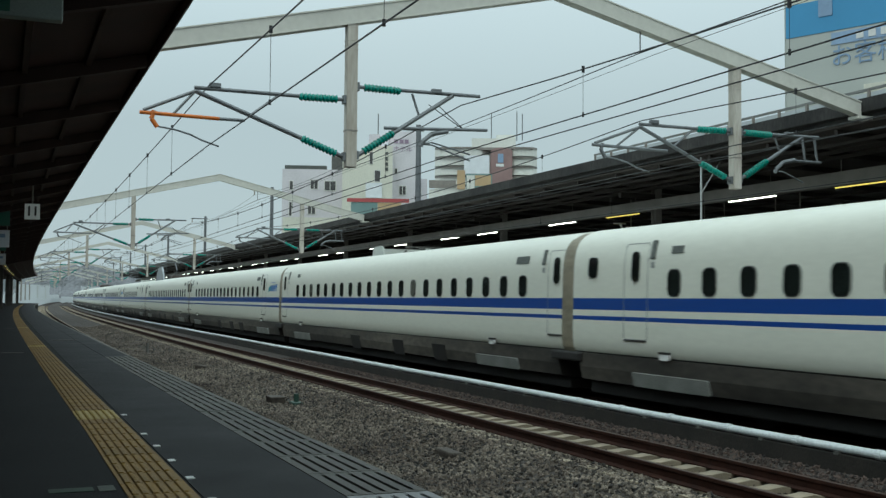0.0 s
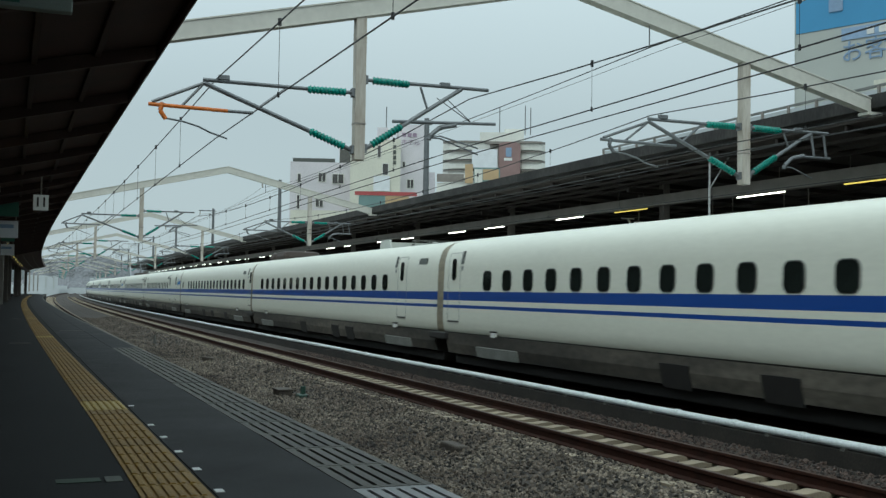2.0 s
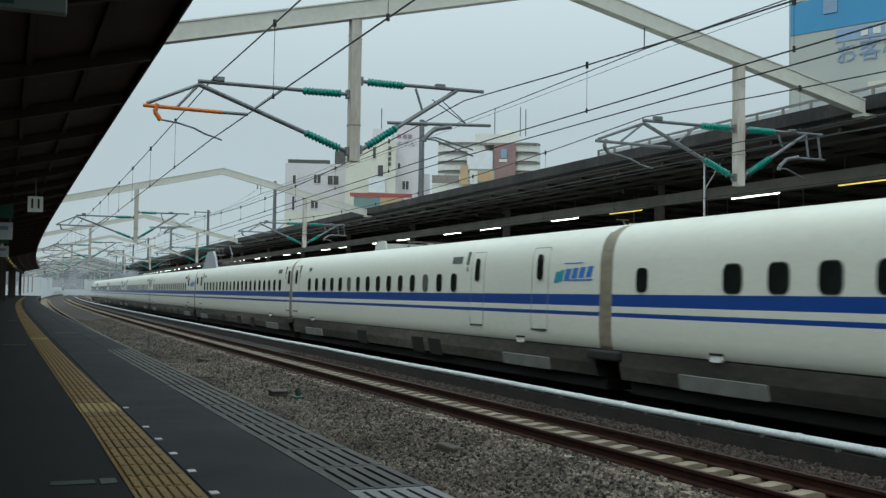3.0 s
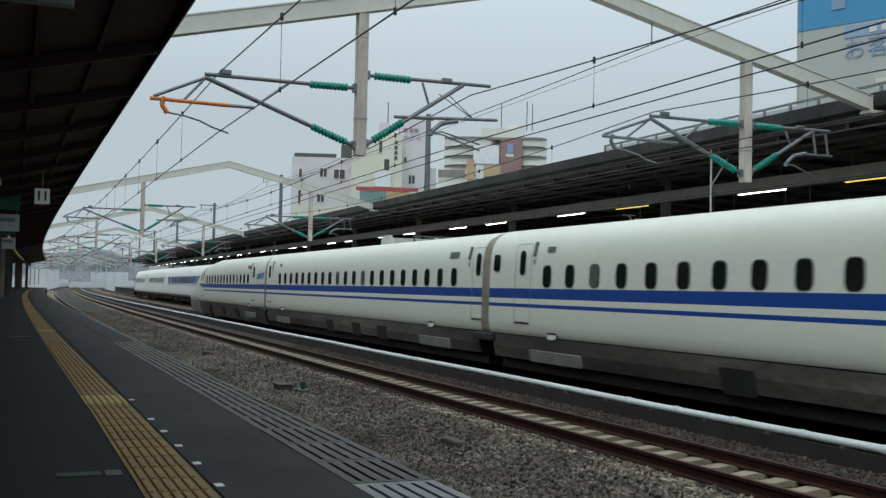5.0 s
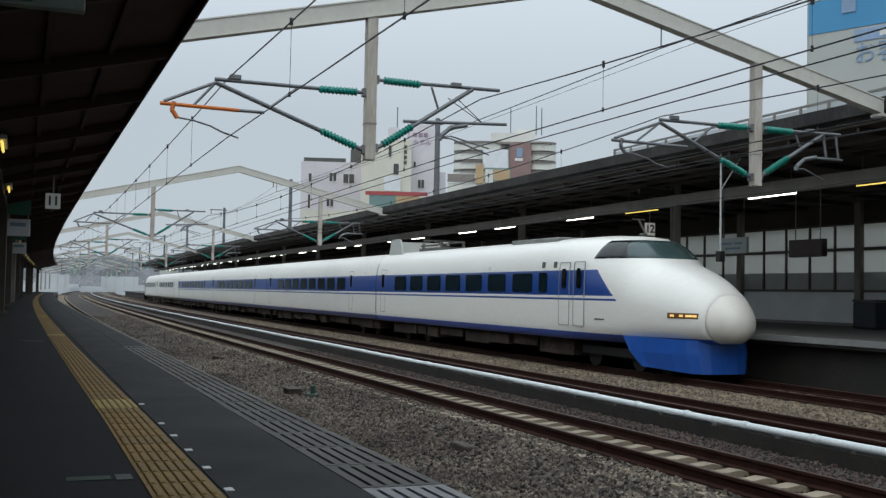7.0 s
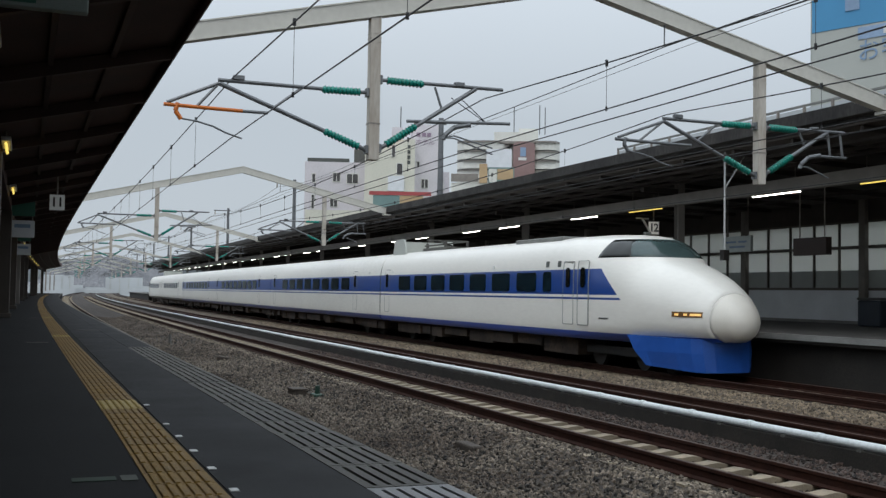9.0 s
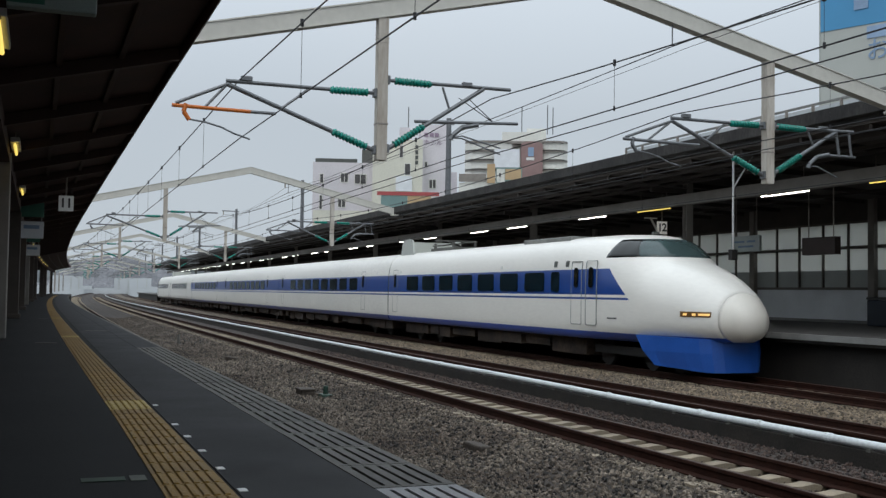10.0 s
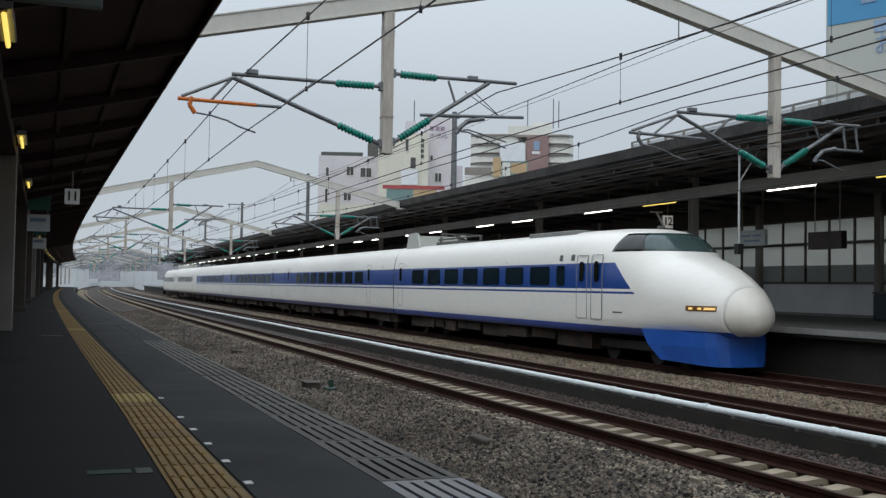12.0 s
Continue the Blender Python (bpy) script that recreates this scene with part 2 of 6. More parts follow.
# ---- the line: all tracks bend together round one far centre ----
RADIUS, BEND = 5774.0, -46.74
RAIL = -1.246
TRACK_D, TRACK_A, TRACK_B, TRACK_C = 3.30, 8.25, 12.36, 16.87
CANT = 0.0925
BODY_LEAN = 1.0


def on_line(d, y, z=0.0):
    """The place at d metres to the right of the camera's line, y metres along it."""
    a = (y - BEND) / RADIUS
    return Vector((RADIUS - (RADIUS - d) * math.cos(a), BEND + (RADIUS - d) * math.sin(a), z))


def near_shift(y):
    """The near platform leaves the curve a little beyond 40 m."""
    return 0.0001 * max(0.0, y - 40.0) ** 2


def strip_shift(y):
    """The yellow strip draws a little away from the platform edge with distance."""
    return near_shift(y) - 0.16 * (1 - math.exp(-max(0.0, y - 7.0) / 22.0))


def frame_at(d, y, z=0.0):
    """A pose whose y axis runs along the line."""
    return Matrix.Translation(on_line(d, y, z)) @ pose(0, 0, 0, 0, 0, -math.degrees((y - BEND) / RADIUS))


def mesh_of(name, bm, material, smooth=False):
    me = bpy.data.meshes.new(name)
    bm.to_mesh(me)
    bm.free()
    for m in material if isinstance(material, (list, tuple)) else [material]:
        me.materials.append(m)
    if smooth:
        for p in me.polygons:
            p.use_smooth = True
    return me


def part(name, bm, material, parent=None, label="", m=None, smooth=False):
    """One mesh object, under a thing or a part; bm may be a mesh that alike parts share."""
    me = bm if isinstance(bm, bpy.types.Mesh) else mesh_of(name, bm, material, smooth)
    ob = new(name, me)
    if parent:
        ob.parent = parent
    if m is not None:
        ob.matrix_basis = m
    if label:
        ob["label"] = label
    return ob


def thing(name, m, label, category, group="", kind=""):
    ob = new(name)
    ob.empty_display_size = 0.2
    ob.matrix_basis = m
    return tagged(ob, label, category, group, kind)


def box(bm, x0, x1, y0, y1, z0, z1, m=None, bevel=0.0):
    vs = [bm.verts.new((x, y, z)) for z in (z0, z1) for x, y in ((x0, y0), (x1, y0), (x1, y1), (x0, y1))]
    fs = [bm.faces.new([vs[i] for i in f]) for f in ((3, 2, 1, 0), (4, 5, 6, 7), (0, 1, 5, 4), (1, 2, 6, 5), (2, 3, 7, 6), (3, 0, 4, 7))]
    if bevel:
        es = {e for f in fs for e in f.edges}
        r = bmesh.ops.bevel(bm, geom=list(es), offset=bevel, segments=2, affect="EDGES", profile=0.5)
        vs = list({v for f in r["faces"] for v in f.verts} | {v for v in vs if v.is_valid})
    if m is not None:
        for v in vs:
            v.co = m @ v.co
    return bm


def one_box(*a, **k):
    return box(bmesh.new(), *a, **k)


def tube(bm, p, q, r, sides=8, r2=None):
    """A closed round bar from p to q."""
    p, q = Vector(p), Vector(q)
    r2 = r if r2 is None else r2
    turn = (q - p).to_track_quat("Z", "Y").to_matrix()
    rings = []
    for c, rr in ((p, r), (q, r2)):
        rings.append([bm.verts.new(c + turn @ Vector((rr * math.cos(i * math.tau / sides), rr * math.sin(i * math.tau / sides), 0))) for i in range(sides)])
    for i in range(sides):
        j = (i + 1) % sides
        bm.faces.new((rings[0][i], rings[0][j], rings[1][j], rings[1][i]))
    bm.faces.new(rings[0][::-1])
    bm.faces.new(rings[1])
    return bm


def pipe_along(bm, pts, r, sides=6):
    for p, q in zip(pts[:-1], pts[1:]):
        tube(bm, p, q, r, sides)
    return bm


def sweep(profile, y0, y1, step=8.0, bm=None, closed=True, near=False):
    """A profile of (d, z) points carried along the line from y0 to y1."""
    bm = bm or bmesh.new()
    n = max(1, round((y1 - y0) / step))
    rings = [[bm.verts.new(on_line(d + (near_shift(y0 + (y1 - y0) * i / n) if near else 0), y0 + (y1 - y0) * i / n, z)) for d, z in profile] for i in range(n + 1)]
    k = len(profile)
    for a, b in zip(rings[:-1], rings[1:]):
        for i in range(k if closed else k - 1):
            j = (i + 1) % k
            bm.faces.new((a[i], a[j], b[j], b[i]))
    if closed:
        bm.faces.new(rings[0][::-1])
        bm.faces.new(rings[-1])
    bmesh.ops.recalc_face_normals(bm, faces=bm.faces[:])
    return bm


def rounded(w, h, r, depth, n=4):
    """A plate w wide (y) and h high (z) with round corners, facing -x, depth thick."""
    bm = bmesh.new()
    pts = []
    for cx, cz, a0 in ((w / 2 - r, h / 2 - r, 0), (-w / 2 + r, h / 2 - r, 90), (-w / 2 + r, -h / 2 + r, 180), (w / 2 - r, -h / 2 + r, 270)):
        for i in range(n + 1):
            a = radians(a0 + 90 * i / n)
            pts.append((cx + r * math.cos(a), cz + r * math.sin(a)))
    front = [bm.verts.new((-depth / 2, y, z)) for y, z in pts]
    back = [bm.verts.new((depth / 2, y, z)) for y, z in pts]
    bm.faces.new(front)
    bm.faces.new(back[::-1])
    for i in range(len(pts)):
        j = (i + 1) % len(pts)
        bm.faces.new((front[j], front[i], back[i], back[j]))
    bmesh.ops.recalc_face_normals(bm, faces=bm.faces[:])
    return bm

# ---- ground, ballast, tracks, platforms ----
gb = bmesh.new()
nx = 60
gv = [[gb.verts.new((-3000 + 6000 * i / nx, -3000 + 6000 * j / nx, -2.6)) for i in range(nx + 1)] for j in range(nx + 1)]
for j in range(nx):
    for i in range(nx):
        gb.faces.new((gv[j][i], gv[j][i + 1], gv[j + 1][i + 1], gv[j + 1][i]))
tagged(part("ground", gb, M_GROUND), "flat grey city ground round the station", "ground", kind="structure")

bed_z = RAIL - 0.21
bed = sweep([(1.75, -2.5), (1.75, bed_z - 0.05), (4.6, bed_z - 0.04), (5.8, bed_z - 0.12), (6.9, bed_z + 0.06), (7.38, bed_z + 0.07), (7.58, bed_z - 0.03), (8.92, bed_z - 0.09), (9.1, bed_z + 0.02), (10.45, bed_z + 0.03),
             (11.2, bed_z + 0.02), (13.6, bed_z + 0.0), (14.7, bed_z + 0.10), (15.6, bed_z + 0.02), (18.4, bed_z), (18.4, -2.5)], -420, 520, 10)
tagged(part("ballast_bed", bed, M_BALLAST), "grey-brown crushed stone ballast under the tracks", "ballast", kind="structure")


tan = sweep([(13.25, bed_z - 0.02), (13.3, bed_z + 0.012), (13.6, bed_z + 0.006), (14.7, bed_z + 0.106), (15.6, bed_z + 0.026), (15.95, bed_z + 0.022), (16.0, bed_z - 0.02)], -60, 420, 10)
tagged(part("ballast_ridge", tan, M_TANBED), "ridge of tan ballast between the far tracks", "ballast", kind="structure")


def rail_profile(d, z):
    return [(d - 0.07, z - 0.172), (d + 0.07, z - 0.172), (d + 0.07, z - 0.155), (d + 0.012, z - 0.13), (d + 0.012, z - 0.045), (d + 0.034, z - 0.035),
            (d + 0.032, z), (d - 0.032, z), (d - 0.034, z - 0.035), (d - 0.012, z - 0.045), (d - 0.012, z - 0.13), (d - 0.07, z - 0.155)]


def track(d, cant, label):
    t = thing("railway_track", Matrix(), label, "track", "station tracks", "structure")
    for s in (-1, 1):
        z = RAIL - s * cant / 2
        part("rail", sweep(rail_profile(d + s * 0.75, z), -420, 520, 10), M_RAIL, t)
        part("rail_head", sweep([(d + s * 0.75 - 0.03, z + 0.001), (d + s * 0.75 + 0.03, z + 0.001), (d + s * 0.75 + 0.026, z + 0.005), (d + s * 0.75 - 0.026, z + 0.005)], -420, 520, 10), M_RHEAD, t,
             "worn steel running surface")
    return t


TRACKS = {d: track(d, c, s) for d, c, s in ((TRACK_D, 0, "platform track with rusty rails on concrete sleepers"), (TRACK_A, CANT, "main track with rusty rails and pale concrete sleepers"),
                                            (TRACK_B, CANT, "main track with dark rails behind a white conduit"), (TRACK_C, 0, "platform track with rusty brown rails"))}

# sleepers: those near the camera one by one, the rest joined
tie_bm = bmesh.new()
prof = [(-1.2, 0.0), (-1.2, -0.12), (-0.9, -0.2), (0.9, -0.2), (1.2, -0.12), (1.2, 0.0), (0.9, 0.0), (0.55, 0.035), (0.35, 0.0), (-0.35, 0.0), (-0.55, 0.035), (-0.9, 0.0)]
ta = [tie_bm.verts.new((x, -0.12, z - 0.005)) for x, z in prof]
tb = [tie_bm.verts.new((x, 0.12, z - 0.005)) for x, z in prof]
for i in range(len(prof)):
    tie_bm.faces.new((ta[i], ta[(i + 1) % len(prof)], tb[(i + 1) % len(prof)], tb[i]))
tie_bm.faces.new(ta[::-1])
tie_bm.faces.new(tb)
bmesh.ops.recalc_face_normals(tie_bm, faces=tie_bm.faces[:])
TIE = mesh_of("sleeper", tie_bm, M_TIE)
tie_rng = random.Random(3)


def joined(mesh, poses, name, material, parent, label=""):
    """Many copies of a mesh as one object of kind stuff."""
    co = np.array([v.co[:] for v in mesh.vertices])
    faces = [tuple(p.vertices) for p in mesh.polygons]
    verts, polys = [], []
    for k, m in enumerate(poses):
        a = np.array(m)
        verts.append(co @ a[:3, :3].T + a[:3, 3])
        polys += [tuple(i + k * len(co) for i in f) for f in faces]
    me = bpy.data.meshes.new(name)
    me.from_pydata(np.concatenate(verts).tolist(), [], polys)
    me.materials.append(material)
    ob = new(name, me)
    ob.parent = parent
    return tagged(ob, label, kind="stuff")


for d, cant in ((TRACK_D, 0), (TRACK_A, CANT), (TRACK_B, CANT), (TRACK_C, 0)):
    tilt = math.degrees(math.asin(cant / 1.5))
    rest = []
    for k in range(480):
        y = 5 + 0.58 * k
        m = frame_at(d, y, RAIL - 0.185) @ pose(tie_rng.uniform(-0.02, 0.02), 0, tie_rng.uniform(-0.008, 0.008), 0, tilt, tie_rng.uniform(-0.7, 0.7))
        if k < 150 and d == TRACK_A:
            part("sleeper", TIE, None, TRACKS[d], "", m)
        else:
            rest.append(m)
    joined(TIE, rest, "sleepers", M_TIE, TRACKS[d], "concrete sleepers bedded in ballast")

# loose ballast stones, thickest where the camera is nearest
st = np.random.RandomState(7)
octa = np.array([(1, 0, 0), (-1, 0, 0), (0, 1, 0), (0, -1, 0), (0, 0, 1), (0, 0, -1)], float)
oface = [(0, 2, 4), (2, 1, 4), (1, 3, 4), (3, 0, 4), (2, 0, 5), (1, 2, 5), (3, 1, 5), (0, 3, 5)]
bed_d = [1.75, 4.6, 5.8, 6.9, 7.38, 7.58, 8.92, 9.1, 10.45, 11.2, 13.6, 14.7, 15.6, 18.4]
bed_h = [bed_z - 0.05, bed_z - 0.04, bed_z - 0.12, bed_z + 0.06, bed_z + 0.07, bed_z - 0.03, bed_z - 0.09, bed_z + 0.02, bed_z + 0.03, bed_z + 0.02, bed_z, bed_z + 0.10, bed_z + 0.02, bed_z]


def scatter(areas, material, label):
    """Angular stones lying loose on the bed; areas: (d0, d1, y0, y1, stones a square metre)."""
    sv, sf = [], []
    for d0, d1, y0, y1, per in areas:
        for _ in range(int((d1 - d0) * (y1 - y0) * per)):
            d, y = st.uniform(d0, d1), st.uniform(y0, y1)
            p = on_line(d, y, float(np.interp(d, bed_d, bed_h)) + st.uniform(-0.012, 0.02))
            r = st.uniform(0.018, 0.046) * st.uniform(0.7, 1.15, 3)
            q = octa * st.uniform(0.75, 1.2, (6, 1)) * r
            a, b = st.uniform(0, 6.28, 2)
            ca, sa, cb, sb = math.cos(a), math.sin(a), math.cos(b), math.sin(b)
            q = q @ np.array([[ca, -sa, 0], [sa, ca, 0], [0, 0, 1]]) @ np.array([[1, 0, 0], [0, cb, -sb], [0, sb, cb]])
            k = len(sv) * 6
            sv.append(q + np.array(p[:]))
            sf += [(f[0] + k, f[1] + k, f[2] + k) for f in oface]
    me = bpy.data.meshes.new("ballast_stones")
    me.from_pydata(np.concatenate(sv).tolist(), [], sf)
    me.materials.append(material)
    tagged(new("ballast_stones", me), label, "ballast", kind="stuff")


scatter(((3.4, 7.42, 6, 24, 430), (3.4, 7.42, 24, 46, 230), (4.0, 7.42, 46, 90, 80)), M_STONE, "loose grey and brown crushed ballast stones")
scatter(((7.58, 8.92, 8, 30, 130), (9.1, 10.25, 9, 40, 260)), M_RUSTSTONE, "loose rust-stained ballast stones between the rails")
scatter(((13.3, 15.9, 9, 44, 260), (13.3, 15.9, 44, 80, 90)), M_TANSTONE, "loose tan ballast stones between the far tracks")

# white conduit on a low kerb between the main tracks
tagged(part("track_kerb", sweep([(10.26, -1.7), (10.27, -1.19), (10.45, -1.19), (10.46, -1.7)], -60, 420, 6), M_LOWWALL), "low concrete kerb between the main tracks, coloured dark as shade", "kerb", kind="structure")
conduit = thing("cable_conduit", Matrix(), "white plastic cable conduit lying on a low kerb", "pipe")
cb = bmesh.new()
rings = []
for i in range(120):
    y = -40 + i * 4
    m = frame_at(10.35, y, -1.115)
    rings.append([cb.verts.new(m @ Vector((0.06 * math.cos(a * math.tau / 12), 0, 0.06 * math.sin(a * math.tau / 12) + 0.008 * math.sin(i * 1.7)))) for a in range(12)])
for r0, r1 in zip(rings[:-1], rings[1:]):
    for a in range(12):
        cb.faces.new((r0[a], r0[(a + 1) % 12], r1[(a + 1) % 12], r1[a]))
bmesh.ops.recalc_face_normals(cb, faces=cb.faces[:])
part("tube", cb, M_PIPE, conduit, "", None, True)
collar = mesh_of("collar", tube(bmesh.new(), (0, -0.05, 0), (0, 0.05, 0), 0.069, 12), M_PIPE)
saddle = mesh_of("saddle", one_box(-0.09, 0.09, -0.04, 0.04, -0.085, -0.045), M_BOX)
for i in range(60):
    part("collar", collar, None, conduit, "", frame_at(10.35, 6 + i * 1.55, -1.115))
    part("saddle", saddle, None, conduit, "", frame_at(10.35, 6.7 + i * 1.55, -1.115))

# small things on the ballast
M_BLOCK = mat("brown_stained_concrete", (0.075, 0.060, 0.047), 0.85, vary=0.5, scale=4, fine=40, bump=0.3)
eq = thing("trackside_box", frame_at(5.75, 24.4, bed_z - 0.12), "low grey trackside cable box on the ballast", "box")
part("box_body", one_box(-0.16, 0.16, -0.28, 0.28, 0, 0.13, bevel=0.015), M_BLOCK, eq)
part("box_lid", one_box(-0.18, 0.18, -0.30, 0.30, 0.132, 0.165, bevel=0.01), M_BLOCK, eq)
pk = thing("marker_post", frame_at(6.05, 23.7, bed_z - 0.12), "short dark green marker post in the ballast", "post")
part("post", tube(bmesh.new(), (0, 0, 0), (0, 0, 0.27), 0.06, 10), M_DKGREEN, pk)
part("foot", one_box(-0.12, 0.12, -0.22, 0.22, 0, 0.09, bevel=0.02), M_DKGREEN, pk)
tagged(part("trackside_stub", tube(bmesh.new(), (0, 0, 0), (0, 0, 0.42), 0.07, 10, 0.05), M_BOX, None, "", frame_at(5.72, 48.5, bed_z - 0.12)), "short dark stub post in the ballast", "post")
for d, y, a in ((6.14, 15.0, 10), (6.1, 36.5, 40)):
    tagged(part("concrete_block", one_box(-0.12, 0.12, -0.24, 0.24, 0, 0.13, bevel=0.03), M_BLOCK, None, "", frame_at(d, y, bed_z - 0.10) @ pose(0, 0, 0, 4, 3, a)), "worn grey concrete block lying on the ballast", "block")

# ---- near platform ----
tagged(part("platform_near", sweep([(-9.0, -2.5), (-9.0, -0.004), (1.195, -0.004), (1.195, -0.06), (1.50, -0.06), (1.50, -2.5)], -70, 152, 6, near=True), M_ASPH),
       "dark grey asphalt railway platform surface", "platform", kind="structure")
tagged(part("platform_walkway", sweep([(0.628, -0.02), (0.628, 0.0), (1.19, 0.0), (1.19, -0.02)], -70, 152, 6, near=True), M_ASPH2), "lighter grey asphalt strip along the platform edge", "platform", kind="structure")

# tactile paving, block by block
bar = bmesh.new()
box(bar, 0.0, 0.28, 0.003, 0.297, -0.028, 0.0)
for k in range(6):
    x = 0.018 + k * 0.0425
    vs = [bar.verts.new(p) for p in ((x, 0.012, 0.0), (x + 0.03, 0.012, 0.0), (x + 0.03, 0.288, 0.0), (x, 0.288, 0.0), (x + 0.006, 0.018, 0.006), (x + 0.024, 0.018, 0.006), (x + 0.024, 0.282, 0.006), (x + 0.006, 0.282, 0.006))]
    for f in ((4, 5, 6, 7), (0, 1, 5, 4), (1, 2, 6, 5), (2, 3, 7, 6), (3, 0, 4, 7)):
        bar.faces.new([vs[i] for i in f])
BAR = mesh_of("tactile_block", bar, M_TACT)
dot = bmesh.new()
box(dot, 0.0, 0.28, 0.003, 0.297, -0.028, 0.002)
for i in range(6):
    for j in range(6):
        tube(dot, (0.024 + i * 0.046, 0.03 + j * 0.048, 0.002), (0.024 + i * 0.046, 0.03 + j * 0.048, 0.008), 0.014, 5, 0.009)
DOT = mesh_of("warning_block", dot, M_TACT2)
tact = thing("tactile_paving", Matrix(), "worn yellow tactile paving strip set in the platform", "paving", kind="structure")
far_bars = []
for k in range(400):
    y = 2.0 + 0.30 * k
    dotted = k in (19, 20, 57, 58, 96, 97, 134, 135)
    m = frame_at(0.335 + strip_shift(y), y, 0.0)
    if k < 150 or dotted:
        part("warning_block" if dotted else "tactile_block", DOT if dotted else BAR, None, tact, "pale yellow dotted warning block" if dotted else "", m)
    else:
        far_bars.append(m)
joined(BAR, far_bars, "tactile_blocks", M_TACT, tact)

# ribbed edge slabs with dark slots
slab_bm = bmesh.new()
slots, W_S, L_S = 5, 0.372, 0.60
xs = [0.0]
for k in range(slots):
    c = 0.045 + k * 0.066
    xs += [c, c + 0.021]
xs.append(W_S)
for k in range(len(xs) - 1):
    low = k % 2 == 1
    x0, x1 = xs[k], xs[k + 1]
    box(slab_bm, x0, x1, 0.004, L_S - 0.004, -0.15, -0.022 if low else 0.0)
    if low:
        box(slab_bm, x0, x1, 0.004, 0.05, -0.021, -0.001)
        box(slab_bm, x0, x1, L_S - 0.05, L_S - 0.004, -0.021, -0.001)
SLAB = mesh_of("edge_slab", slab_bm, M_EDGE)
PALE = SLAB.copy()
PALE.materials[0] = M_EDGE2
edge = thing("platform_edging", Matrix(), "grey ribbed concrete slabs along the platform edge", "paving", kind="structure")
far_slabs = []
slab_rng = random.Random(11)
for k in range(26):
    y = 3.78 + L_S * (k - 6)
    m = frame_at(1.195 + near_shift(y), y, 0.002 + slab_rng.uniform(-0.002, 0.002))
    part("edge_slab", PALE if k == 6 else SLAB, None, edge, "pale newer edge slab" if k == 6 else "", m)
y_plain = 3.78 + L_S * 20
part("edge_band", sweep([(1.195, -0.059), (1.195, 0.0), (1.52, 0.0), (1.52, -0.059)], y_plain, 150, 6, near=True), M_ASPH2, edge, "asphalt band along the platform edge")
part("edge_nosing", sweep([(1.522, -0.15), (1.522, 0.003), (1.567, 0.003), (1.567, -0.15)], y_plain, 150, 6, near=True), M_EDGE, edge, "thin worn concrete nosing")

stud = mesh_of("marker_stud", one_box(-0.018, 0.018, -0.034, 0.034, 0, 0.003), M_SIGN)
for k in range(9):
    y = 4.5 + 0.573 * k - 0.573 * 2
    if k not in (7, 9, 10, 14):
        tagged(part("marker_stud", stud, None, None, "", frame_at(0.655 + near_shift(y), y, 0.0)), "small white marker on the asphalt beside the yellow strip", "marker", "white platform markers")
gmark = mat("faded_green_floor_paint", (0.012, 0.040, 0.018), 0.6, vary=0.4, scale=9)
gm = thing("floor_marking", frame_at(0.0, 4.93, -0.002), "faded green and white boarding mark painted on the platform", "marking")
part("green_bar", one_box(0.03, 0.215, -0.05, 0.05, 0, 0.0015), gmark, gm)
part("white_square", one_box(0.235, 0.305, -0.07, 0.07, 0, 0.0015), mat("worn_white_floor_paint", (0.075, 0.085, 0.065), 0.6, vary=0.5, scale=12), gm)
for d0, d1, y in ((-0.15, 0.16, 17.2), (-0.1, 0.15, 30.5), (0.75, 1.2, 22.0)):
    tagged(part("floor_line", one_box(d0, d1, -0.09, 0.09, 0, 0.004), M_EDGE, None, "", frame_at(0, y, -0.002 if d1 < 0.5 else 0.001)), "short worn white line painted across the platform", "marking")

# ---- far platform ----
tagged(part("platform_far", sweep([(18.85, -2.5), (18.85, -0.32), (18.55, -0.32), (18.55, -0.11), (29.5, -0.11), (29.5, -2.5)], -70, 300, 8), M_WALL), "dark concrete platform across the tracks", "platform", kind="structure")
tagged(part("platform_edge_far", sweep([(18.50, -0.24), (18.50, -0.09), (18.68, -0.09), (18.68, -0.24)], -70, 300, 8), M_CONC), "pale concrete edge of the far platform", "edging", kind="structure")
tagged(part("platform_surface_far", sweep([(18.69, -0.13), (18.69, -0.095), (29.5, -0.095), (29.5, -0.13)], -70, 300, 8), M_FARFLOOR), "grey asphalt surface of the far platform", "platform", kind="structure")

# ---- trains ----
def ring(u, w, zt, zb, zm, nu, nl, count=14, low_steps=6):
    """One cross-section: from the lower edge on one side over the roof to the other."""
    pts = []
    low = [zm - (zm - zb) * math.cos(math.pi / 2 * i / low_steps) for i in range(low_steps)]
    for z in low:
        s = (zm - z) / max(1e-6, zm - zb)
        pts.append((-w * (1 - (s * 0.94) ** nl) ** (1 / nl) if s else -w, z))
    for i in range(count + 1):
        a = math.pi / 2 * i / count
        c, s = math.cos(a), math.sin(a)
        pts.append((-w * c ** (2 / nu), zm + (zt - zm) * s ** (2 / nu)))
    return [Vector((x, u, z)) for x, z in pts] + [Vector((-x, u, z)) for x, z in pts[-2::-1]]


